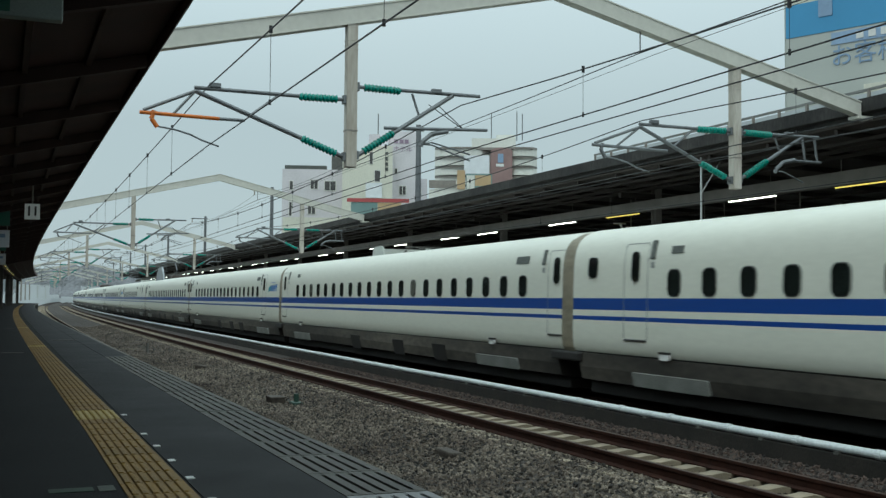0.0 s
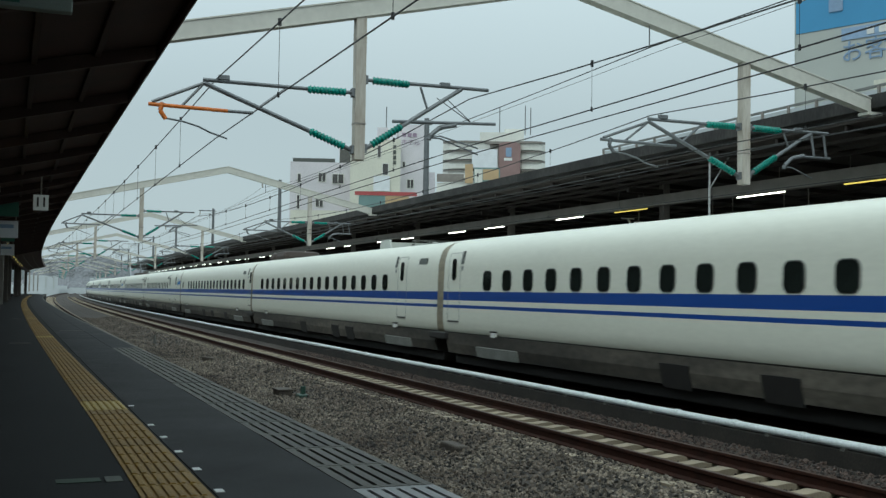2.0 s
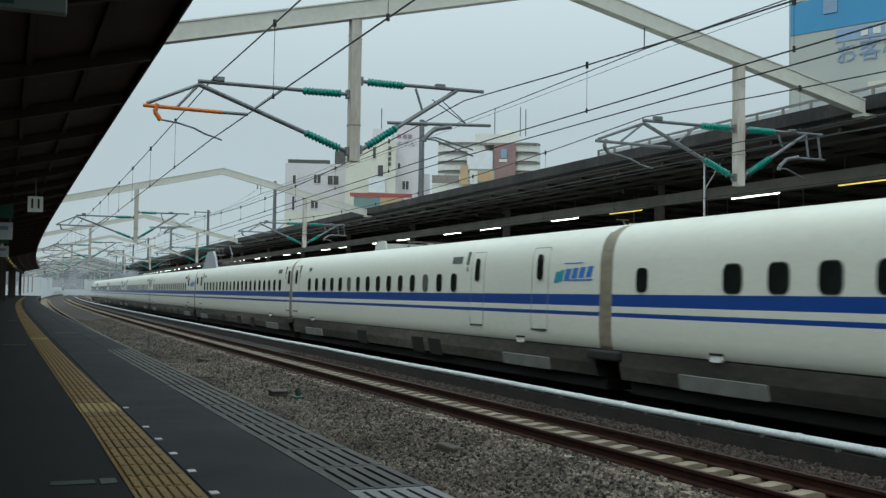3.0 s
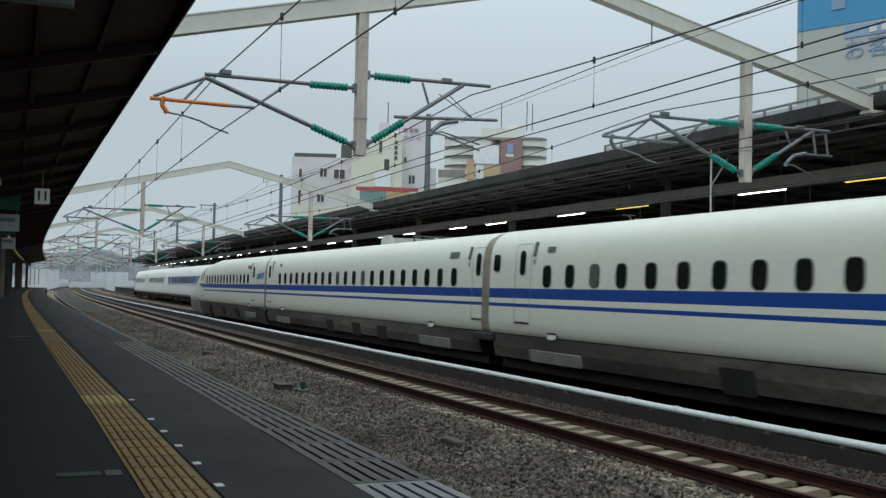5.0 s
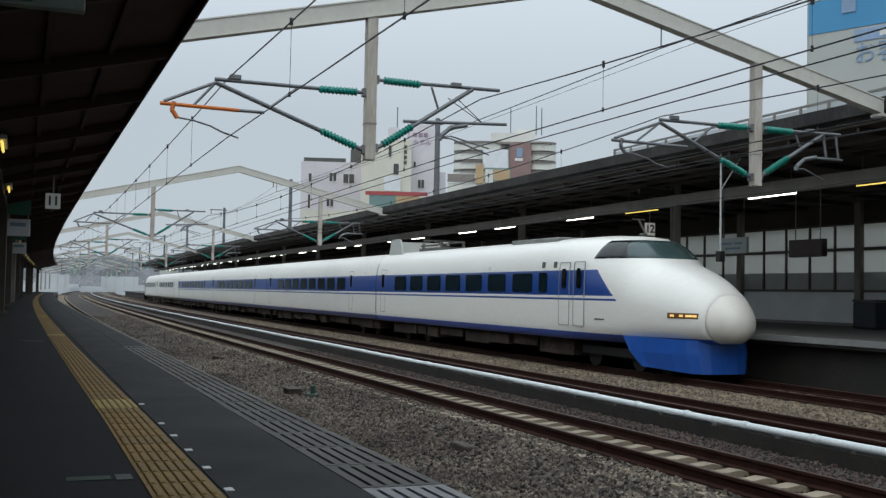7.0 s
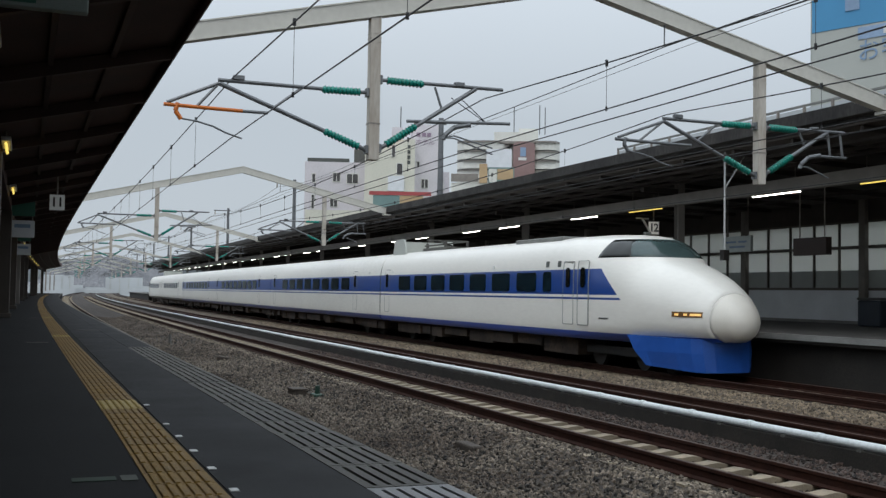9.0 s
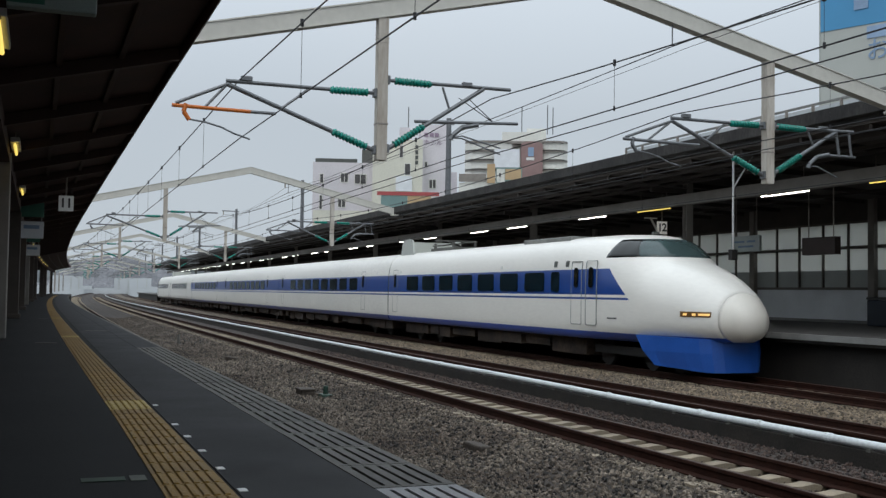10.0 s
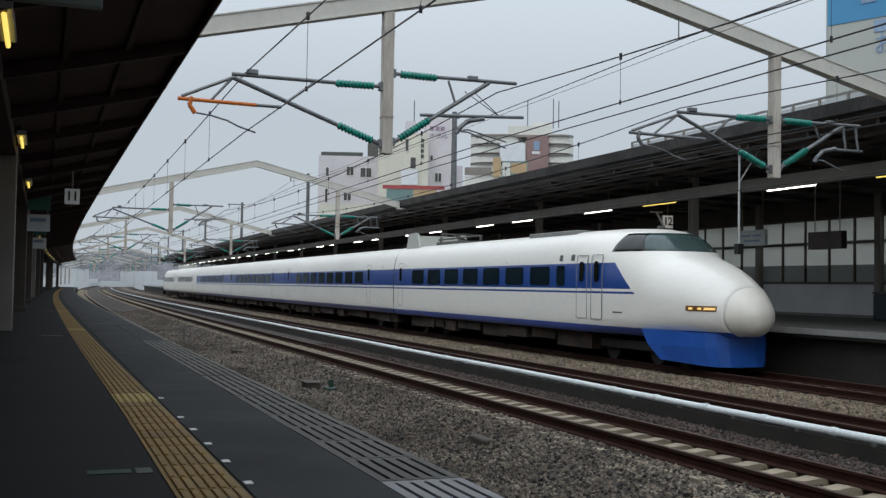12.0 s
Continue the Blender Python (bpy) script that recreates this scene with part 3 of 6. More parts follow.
def loft(rings, cap=(True, True)):
    bm = bmesh.new()
    rows = [[bm.verts.new(p) for p in r] for r in rings]
    k = len(rows[0])
    for a, b in zip(rows[:-1], rows[1:]):
        for i in range(k - 1):
            bm.faces.new((a[i], a[i + 1], b[i + 1], b[i]))
        bm.faces.new((a[-1], a[0], b[0], b[-1]))
    if cap[0]:
        bm.faces.new(rows[0][::-1])
    if cap[1]:
        bm.faces.new(rows[-1])
    bmesh.ops.recalc_face_normals(bm, faces=bm.faces[:])
    return bm


def section(u, stops):
    """Values between stops (u, w, ztop, zbottom, zmid, n_upper), eased."""
    for a, b in zip(stops[:-1], stops[1:]):
        if a[0] <= u <= b[0]:
            f = (u - a[0]) / (b[0] - a[0])
            return [p + (q - p) * f for p, q in zip(a[1:], b[1:])]
    return list(stops[-1][1:])


def skin(stops, u, nl=6):
    w, zt, zb, zm, n = section(u, stops)
    return ring(u, w, zt, zb, zm, n, min(9.0, 2.0 + (n - 2.0) * 4.0))


def patch(stops, u0, u1, i0, i1, lift, steps=6, flip=False, slant=0.0):
    """A plate lying on a lofted skin, from ring u0 to u1 and point i0 to i1, with thickness."""
    bm = bmesh.new()
    rows = []
    for j in range(steps + 1):
        u = u0 + (u1 - u0) * j / steps
        row = []
        for i in range(i0, i1 + 1):
            uu = u + slant * (i - i0) / max(1, i1 - i0)
            r = skin(stops, uu)
            p = r[i]
            c = Vector((0, uu, 2.0))
            row.append(p + (p - c).normalized() * lift)
        rows.append(row)
    top = [[bm.verts.new(p) for p in r] for r in rows]
    for a, b in zip(top[:-1], top[1:]):
        for i in range(len(a) - 1):
            bm.faces.new((a[i], a[i + 1], b[i + 1], b[i]))
    g = bmesh.ops.extrude_face_region(bm, geom=bm.faces[:])
    for v in g["geom"]:
        if isinstance(v, bmesh.types.BMVert):
            v.co -= (v.co - Vector((0, v.co.y, 2.0))).normalized() * (lift + 0.02)
    if flip:
        for v in bm.verts:
            v.co.x = -v.co.x
    bmesh.ops.recalc_face_normals(bm, faces=bm.faces[:])
    return bm


def skin_x(stops, u, z):
    w, zt, zb, zm, n = section(u, stops)
    t = min(1.0, max(0.0, (z - zm) / (zt - zm)))
    return w * (1 - t ** n) ** (1 / n)


def solid(rows, lift, depth=0.03, centre=2.0):
    """A sheet of points (rows of Vectors) lifted off the skin and given thickness."""
    bm = bmesh.new()
    out = [[bm.verts.new(p + (p - Vector((0, p.y + 0.4, centre))).normalized() * lift) for p in r] for r in rows]
    for a, b in zip(out[:-1], out[1:]):
        for i in range(len(a) - 1):
            bm.faces.new((a[i], a[i + 1], b[i + 1], b[i]))
    g = bmesh.ops.extrude_face_region(bm, geom=bm.faces[:])
    for v in g["geom"]:
        if isinstance(v, bmesh.types.BMVert):
            v.co -= (v.co - Vector((0, v.co.y + 0.4, centre))).normalized() * depth
    bmesh.ops.recalc_face_normals(bm, faces=bm.faces[:])
    return bm


def front_u(stops, z, u0=0.0, u1=9.0):
    for _ in range(40):
        m = (u0 + u1) / 2
        if section(m, stops)[1] < z:
            u0 = m
        else:
            u1 = m
    return u1


def glazing(stops, z0, z1, back0, back1, part_of, x_split, n=9, low=0.0):
    """Cab glass between heights z0 and z1, wrapped round the front; part_of: 'front' or a side (-1, 1)."""
    rows = []
    for j in range(7):
        f = j / 6
        z = z0 + (z1 - z0) * f
        uf = front_u(stops, z, low)
        ub = back0 + (back1 - back0) * f
        us = [uf + (ub - uf) * (i / 24) ** 2 for i in range(25)]
        line = [Vector((-skin_x(stops, u, z), u, z)) for u in us]
        cut = round(24 * x_split)
        if part_of == "front":
            k = line[:cut + 1]
            row = [p.copy() for p in k[::-1]] + [Vector((-p.x, p.y, p.z)) for p in k[1:]]
        else:
            row = [Vector((p.x * -part_of, p.y, p.z)) for p in line[cut:]]
        rows.append(row)
    return solid(rows, 0.012)


def surf(stops, u0, u1, z0, z1, s, lift, depth=0.03):
    rows = [[Vector((s * skin_x(stops, u0 + (u1 - u0) * i / 8, z0 + (z1 - z0) * j / 3), u0 + (u1 - u0) * i / 8, z0 + (z1 - z0) * j / 3)) for i in range(9)] for j in range(4)]
    return solid(rows, lift, depth, (z0 + z1) / 2)


FULL_N = (1.68, 3.57, 0.98, 2.15, 4.6)
N_STOPS = [(0.0, 0.30, 1.06, 0.80, 0.93, 2.0), (0.15, 0.62, 1.26, 0.66, 0.98, 2.0), (0.5, 0.96, 1.43, 0.62, 1.05, 2.1), (1.2, 1.24, 1.64, 0.70, 1.2, 2.4), (2.4, 1.42, 1.89, 0.85, 1.38, 2.7),
           (3.8, 1.53, 2.09, 0.95, 1.48, 2.7), (4.6, 1.58, 2.29, 0.98, 1.55, 2.6), (5.6, 1.62, 2.68, 0.98, 1.65, 2.6), (6.6, 1.65, 3.00, 0.98, 1.8, 2.8), (8.0, 1.67, 3.27, 0.98, 1.95, 3.3),
           (9.4, 1.68, 3.39, 0.98, 2.08, 4.0), (10.7, 1.68, 3.45, 0.98, 2.12, 4.4), (12.8, *FULL_N), (40.0, *FULL_N)]
FULL_O = (1.69, 3.93, 0.80, 2.05, 4.0)
O_STOPS = [(0.0, 0.08, 1.52, 1.34, 1.43, 2.0), (0.05, 0.26, 1.68, 1.18, 1.43, 2.0), (0.18, 0.46, 1.87, 1.04, 1.43, 2.0), (0.45, 0.68, 2.10, 0.95, 1.44, 2.0), (0.9, 0.93, 2.38, 0.90, 1.47, 2.1), (1.5, 1.16, 2.67, 0.87, 1.53, 2.2),
           (2.2, 1.34, 2.93, 0.85, 1.6, 2.3), (2.9, 1.48, 3.11, 0.82, 1.65, 2.4), (3.2, 1.52, 3.20, 0.81, 1.67, 2.5), (3.6, 1.57, 3.50, 0.80, 1.7, 2.6), (4.0, 1.61, 3.74, 0.80, 1.75, 2.7), (4.6, 1.65, 3.88, 0.80, 1.8, 2.8), (5.8, 1.68, 3.94, 0.80, 1.87, 3.2),
           (7.2, *FULL_O), (40.0, *FULL_O)]

def slanted(w, h, lean):
    """A thin leaning bar, w long (y) and h high (z), facing both ways."""
    bm = bmesh.new()
    for x in (-0.004, 0.004):
        bm.faces.new([bm.verts.new((x, y, z)) for y, z in ((-w / 2 + lean / 2, -h / 2), (w / 2 + lean / 2, -h / 2), (w / 2 - lean / 2, h / 2), (-w / 2 - lean / 2, h / 2))])
    bm.verts.ensure_lookup_table()
    for i in range(4):
        j = (i + 1) % 4
        bm.faces.new((bm.verts[i], bm.verts[j], bm.verts[4 + j], bm.verts[4 + i]))
    bmesh.ops.recalc_face_normals(bm, faces=bm.faces[:])
    return bm


# shared pieces of the trains
SH = {
    "win": mesh_of("window", rounded(0.35, 0.45, 0.11, 0.03), M_CARGLASS),
    "blind": mesh_of("window", rounded(0.35, 0.45, 0.11, 0.03), M_BLIND),
    "gwin": mesh_of("window", rounded(0.45, 0.46, 0.12, 0.03), M_CARGLASS),
    "grim": mesh_of("window_rim", rounded(0.49, 0.50, 0.14, 0.02), M_GASKET),
    "gblind": mesh_of("blind", rounded(0.42, 0.20, 0.07, 0.03), M_BLIND),
    "half": mesh_of("blind", rounded(0.33, 0.20, 0.07, 0.03), M_BLIND),
    "rim": mesh_of("window_rim", rounded(0.39, 0.49, 0.13, 0.02), M_GASKET),
    "doorwin": mesh_of("door_window", rounded(0.25, 0.57, 0.12, 0.03), M_GLASS),
    "small": mesh_of("window", rounded(0.34, 0.40, 0.1, 0.03), M_GLASS),
    "vent": mesh_of("vent_grille", rounded(0.62, 0.17, 0.01, 0.02), M_VENT),
    "vent2": mesh_of("vent_grille", rounded(0.34, 0.13, 0.01, 0.02), M_VENT),
    "rail": mesh_of("handrail", rounded(0.14, 0.34, 0.02, 0.02), M_VENT),
    "step": mesh_of("step_light", rounded(0.30, 0.11, 0.04, 0.05), M_SIGN),
    "plate": mesh_of("skirt_plate", rounded(2.3, 0.26, 0.03, 0.05), M_PLATE),
    "hatch": mesh_of("skirt_hatch", rounded(0.9, 0.45, 0.03, 0.02), M_BLACK),
    "mark": mesh_of("painted_emblem", slanted(0.21, 0.22, 0.10), mat("blue_emblem_paint", (0.03, 0.17, 0.50), 0.4)),
    "mark2": mesh_of("painted_emblem", slanted(0.17, 0.24, 0.10), mat("teal_emblem_paint", (0.03, 0.30, 0.38), 0.4)),
    "mark3": mesh_of("painted_emblem", slanted(0.80, 0.022, 0.03), bpy.data.materials["blue_emblem_paint"]),
    "mark4": mesh_of("painted_emblem", slanted(1.15, 0.03, 0.02), bpy.data.materials["blue_emblem_paint"]),
    "numberplate": mesh_of("side_indicator", rounded(0.10, 0.11, 0.02, 0.016), M_SEAM),
    "sill": mesh_of("door_sill", one_box(-0.012, 0.012, -0.36, 0.36, -0.014, 0.014), M_BLACK),
    "steplip": mesh_of("step_light_hood", one_box(-0.03, 0.03, -0.15, 0.15, -0.018, 0.018), M_BLACK),
    "cabwin": mesh_of("cab_door_window", rounded(0.19, 0.50, 0.08, 0.03), M_GLASS),
    "sidelight": mesh_of("side_lamp", rounded(0.20, 0.19, 0.03, 0.02), M_VENT),
    "owin": mesh_of("window", rounded(1.46, 0.60, 0.10, 0.03), M_TINT2),
    "osmall": mesh_of("window", rounded(0.55, 0.62, 0.10, 0.03), M_TINT2),
    "odoorwin": mesh_of("door_window", rounded(0.24, 0.60, 0.10, 0.03), M_GLASS),
}


def side_x(z, full):
    w, zt, zb, zm, n = full
    s = max(0, (z - zm) / (zt - zm))
    return w * (1 - s ** n) ** (1 / n)


def door_frame(w, z0, z1, width_at, t=0.02):
    """A door's outline that follows the curve of the body's side."""
    bm = bmesh.new()

    def strip(y0, y1, za, zb):
        rings = []
        n = 8 if zb - za > 0.2 else 1
        for i in range(n + 1):
            z = za + (zb - za) * i / n
            x = width_at(z)
            rings.append([bm.verts.new(p) for p in ((x + 0.004, y0, z), (x + 0.004, y1, z), (x - 0.02, y1, z), (x - 0.02, y0, z))])
        for p, q in zip(rings[:-1], rings[1:]):
            for i in range(4):
                bm.faces.new((p[i], p[(i + 1) % 4], q[(i + 1) % 4], q[i]))
        bm.faces.new(rings[0][::-1])
        bm.faces.new(rings[-1])

    h, r = w / 2, 0.06
    strip(-h, -h + t, z0 + r, z1 - r)
    strip(h - t, h, z0 + r, z1 - r)
    for z in (z0, z1 - t):
        strip(-h + r, h - r, z, z + t)
    for y in (-1, 1):
        for z, d in ((z0, 1), (z1, -1)):
            ya, yb = sorted((y * (h - r), y * (h - r / 2)))
            strip(ya, yb, *sorted((z + d * 0.008, z + d * (0.008 + t))))
            ya, yb = sorted((y * (h - r / 2), y * (h - 0.006)))
            strip(ya, yb, *sorted((z + d * 0.03, z + d * r)))
    bmesh.ops.recalc_face_normals(bm, faces=bm.faces[:])
    return bm


SH["door"] = mesh_of("door_outline", door_frame(0.80, 1.34, 3.14, lambda z: side_x(z, FULL_N), 0.016), M_SEAM)
SH["ndoor"] = mesh_of("door_outline", door_frame(0.80, 1.34, 3.06, lambda z: skin_x(N_STOPS, 9.3, z), 0.016), M_SEAM)
SH["odoor"] = mesh_of("door_outline", door_frame(0.68, 1.20, 3.12, lambda z: side_x(z, FULL_O), 0.022), M_SEAM)


def on_side(mesh, name, car, s, y, z, full, lift=0.006, label=""):
    """A part set on the car's side s (-1 or 1), leaning with the skin."""
    x = side_x(z, full)
    lean = math.degrees(math.atan2(side_x(z - 0.2, full) - side_x(z + 0.2, full), 0.4))
    m = pose(s * (x + lift), y, z, 0, -s * lean, 0)
    return part(name, mesh, None, car, label, m)


def bogie(parent, y):
    bm = bmesh.new()
    for s in (-1, 1):
        box(bm, s * 0.98 - 0.07, s * 0.98 + 0.07, y - 1.6, y + 1.6, 0.38, 0.62)
        for dy in (-1.25, 1.25):
            tube(bm, (s * 0.68, y + dy, 0.43), (s * 0.80, y + dy, 0.43), 0.43, 20)
    for dy in (-1.25, 1.25):
        tube(bm, (-0.68, y + dy, 0.43), (0.68, y + dy, 0.43), 0.09, 8)
    return part("bogie", bm, M_BLACK, parent)


M_FAIR = mat("brown_stained_fairing", (0.06, 0.045, 0.038), 0.8, vary=0.4, scale=1.0)
M_SHIELD = mat("grey_shield_sheet", (0.30, 0.32, 0.34), 0.5, vary=0.1, scale=1.0)


def pantograph_cover(parent, y, shield=True):
    bm = bmesh.new()
    for s in (-1,):
        pts = [(-2.6, 3.4), (-1.7, 4.2), (-1.1, 4.5), (0.7, 4.5), (1.2, 4.25), (2.4, 3.4)]
        a = [bm.verts.new((s * 1.28, y + u, z)) for u, z in pts]
        b = [bm.verts.new((s * 1.16, y + u, z)) for u, z in pts]
        bm.faces.new(a)
        bm.faces.new(b[::-1])
        for i in range(len(pts)):
            j = (i + 1) % len(pts)
            bm.faces.new((a[i], a[j], b[j], b[i]))
    bmesh.ops.recalc_face_normals(bm, faces=bm.faces[:])
    if shield:
        part("pantograph_cover", bm, M_SHIELD, parent, "grey sheet noise shield on the roof")
    else:
        bm.free()
    if not shield:
        for a, b, h in ((23.75, 24.95, 3.93), (21.7, 23.6, 3.97)):
            part("roof_fairing", one_box(-0.9, 0.9, a, b, 3.45, h, bevel=0.24), M_FAIR, parent, "brown stained roof fairing")
        return
    part("roof_fairing", one_box(-0.75, 0.75, y - 3.6, y - 0.9, 3.45, 3.86, bevel=0.15), M_FAIR, parent, "brown stained roof fairing")
    arm = bmesh.new()
    tube(arm, (0, y + 1.2, 3.62), (0, y - 0.6, 4.3), 0.05)
    tube(arm, (0, y - 0.6, 4.3), (0, y + 0.5, 4.95), 0.04)
    box(arm, -0.85, 0.85, y + 0.35, y + 0.65, 4.93, 4.99)
    box(arm, -0.5, 0.5, y - 0.1, y + 1.6, 3.56, 3.68)
    part("pantograph", arm, M_GALV, parent)


# what stands at the car ends, in metres from the end: doors, indicators, vent, first window, emblem, lone windows
D_NEAR = dict(doors=(0.62,), inds=(1.22,), vent=2.27, first=2.22)
D_FAR = dict(doors=(0.88,), inds=(1.42,), vent=2.92, first=2.88)
L_NEAR = dict(doors=(3.05,), inds=(3.65,), vent=4.40, first=4.50, emblem=1.45)
S_FAR = dict(doors=(2.40,), inds=(2.95,), vent=3.72, first=3.62, small=(0.92,))
TAIL = dict(doors=(), inds=(), vent=10.6, first=10.55)
CARS = {-2: (TAIL, D_FAR), -1: (D_NEAR, dict(doors=(2.55,), inds=(3.10,), vent=3.84, first=3.77, small=(1.02,))), 0: (D_NEAR, dict(D_FAR, doors=(0.81,))),
        1: (dict(L_NEAR, emblem=1.64, doors=(3.37,), inds=(3.95,), vent=4.66, first=4.75), dict(D_FAR, doors=(0.76,))), 2: (dict(D_NEAR, first=2.15), D_FAR),
        3: (dict(doors=(2.95,), inds=(4.50,), vent=7.44, first=7.49), dict(doors=(0.92, 3.91), inds=(4.50,), vent=5.21, first=5.15, emblem=2.38)),
        4: (dict(doors=(), inds=(), vent=3.03, first=3.19, lone=(1.31,)), dict(doors=(0.95,), inds=(1.48,), vent=None, first=3.05)),
        5: (dict(doors=(3.29,), inds=(3.85,), vent=1.58, first=4.86), dict(doors=(), inds=(), vent=None, first=2.39)),
        6: (dict(D_NEAR, first=2.33), dict(doors=(), inds=(), vent=None, first=3.90, lone=(1.28,))),
        7: (dict(doors=(2.91, 6.27), inds=(6.90,), vent=7.60, first=7.78, emblem=1.38), D_FAR), 8: (D_NEAR, S_FAR), 9: (L_NEAR, D_FAR), 10: (D_NEAR, S_FAR),
        11: (L_NEAR, dict(doors=(2.03,), inds=(2.6,), vent=3.36, first=3.22, small=(0.64,))), 12: (D_NEAR, D_FAR),
        13: (dict(L_NEAR, emblem=1.40, doors=(2.94,), vent=4.22, first=4.36), TAIL)}
PANTO = {2: 19.0, 5: 22.5, 8: 22.5}
rng = random.Random(5)
TILT = BODY_LEAN


def n_pose(y):
    return frame_at(TRACK_B, y, RAIL) @ pose(0, 0, 0, 0, TILT, 0)


express = thing("express_train", n_pose(0), "white high-speed express train with blue stripes, running through", "train")
plain_body = mesh_of("car_body", loft([skin([(0, *FULL_N), (40, *FULL_N)], u) for u in (0.24, 0.25, 0.28, 24.72, 24.75, 24.76)]), M_WHITE, True)


def skirt_mesh(y0, y1, w=1.66):
    bm = bmesh.new()
    prof = [(-w, 1.02), (-w + 0.01, 0.75), (-1.58, 0.50), (-1.2, 0.46), (1.2, 0.46), (1.58, 0.50), (w - 0.01, 0.75), (w, 1.02)]
    a = [bm.verts.new((x, y0, z)) for x, z in prof]
    b = [bm.verts.new((x, y1, z)) for x, z in prof]
    for i in range(len(prof)):
        j = (i + 1) % len(prof)
        bm.faces.new((a[i], a[j], b[j], b[i]))
    bm.faces.new(a[::-1])
    bm.faces.new(b)
    bmesh.ops.recalc_face_normals(bm, faces=bm.faces[:])
    return bm


plain_skirt = mesh_of("skirt", skirt_mesh(0.5, 24.5), M_SKIRT)
bellow_bm = loft([skin([(0, 1.655, 3.54, 0.95, 2.15, 4.6), (40, 1.655, 3.54, 0.95, 2.15, 4.6)], u) for u in (-0.26, 0.26)])
bellows = mesh_of("gangway_bellows", bellow_bm, M_BELLOWS)
coupler = mesh_of("coupler_box", one_box(-1.74, 1.74, -0.60, 0.60, 0.84, 1.03, bevel=0.04), M_BLACK)


def end_parts(car, spec, y, way):
    """Doors, small windows and emblems at one end of a car; y is the end, way points inwards."""
    for s in (-1, 1):
        for at in spec["doors"]:
            part("door_outline", SH["door"], None, car, "", pose(0, y + way * at, 0, 0, 0, 90 - 90 * s))
            on_side(SH["doorwin"], "door_window", car, s, y + way * at, 2.70, FULL_N)
            part("door_sill", SH["sill"], None, car, "", pose(s * (side_x(1.2, FULL_N) + 0.004), y + way * at, 1.33))
        for at in spec["inds"]:
            on_side(SH["rail"], "side_indicator", car, s, y + way * at, 3.0, FULL_N)
            on_side(SH["numberplate"], "side_indicator", car, s, y + way * at, 2.72, FULL_N)
        for at in spec.get("small", ()):
            on_side(SH["small"], "window", car, s, y + way * at, 2.72, FULL_N)
        for at in spec.get("lone", ()):
            on_side(SH["win"], "window", car, s, y + way * at, 2.385, FULL_N)
        if "emblem" in spec:
            at = y + way * spec["emblem"]
            for k in range(4):
                on_side(SH["mark"], "painted_emblem", car, s, at - 0.62 + 0.30 * k, 2.57 - 0.012 * k, FULL_N, 0.004, "slanted blue painted emblem" if k == 0 else "")
            for k in range(2):
                on_side(SH["mark2"], "painted_emblem", car, s, at + 0.55 + 0.20 * k, 2.50 - 0.03 * k, FULL_N, 0.004, "teal painted emblem tail" if k == 0 else "")
            on_side(SH["mark4"], "painted_emblem", car, s, at - 0.15, 2.405, FULL_N, 0.004)
            on_side(SH["mark3"], "painted_emblem", car, s, at + 0.05, 2.755, FULL_N, 0.004)
        if spec is TAIL:
            continue
        if spec["vent"]:
            on_side(SH["vent"] if way > 0 else SH["vent2"], "vent_grille", car, s, y + way * spec["vent"], 2.97, FULL_N)
        on_side(SH["step"], "step_light", car, s, y + way * (3.76 if way > 0 else 3.53), 1.07, FULL_N, 0.01)
        on_side(SH["steplip"], "step_light_hood", car, s, y + way * (3.76 if way > 0 else 3.53), 1.145, FULL_N, 0.02)


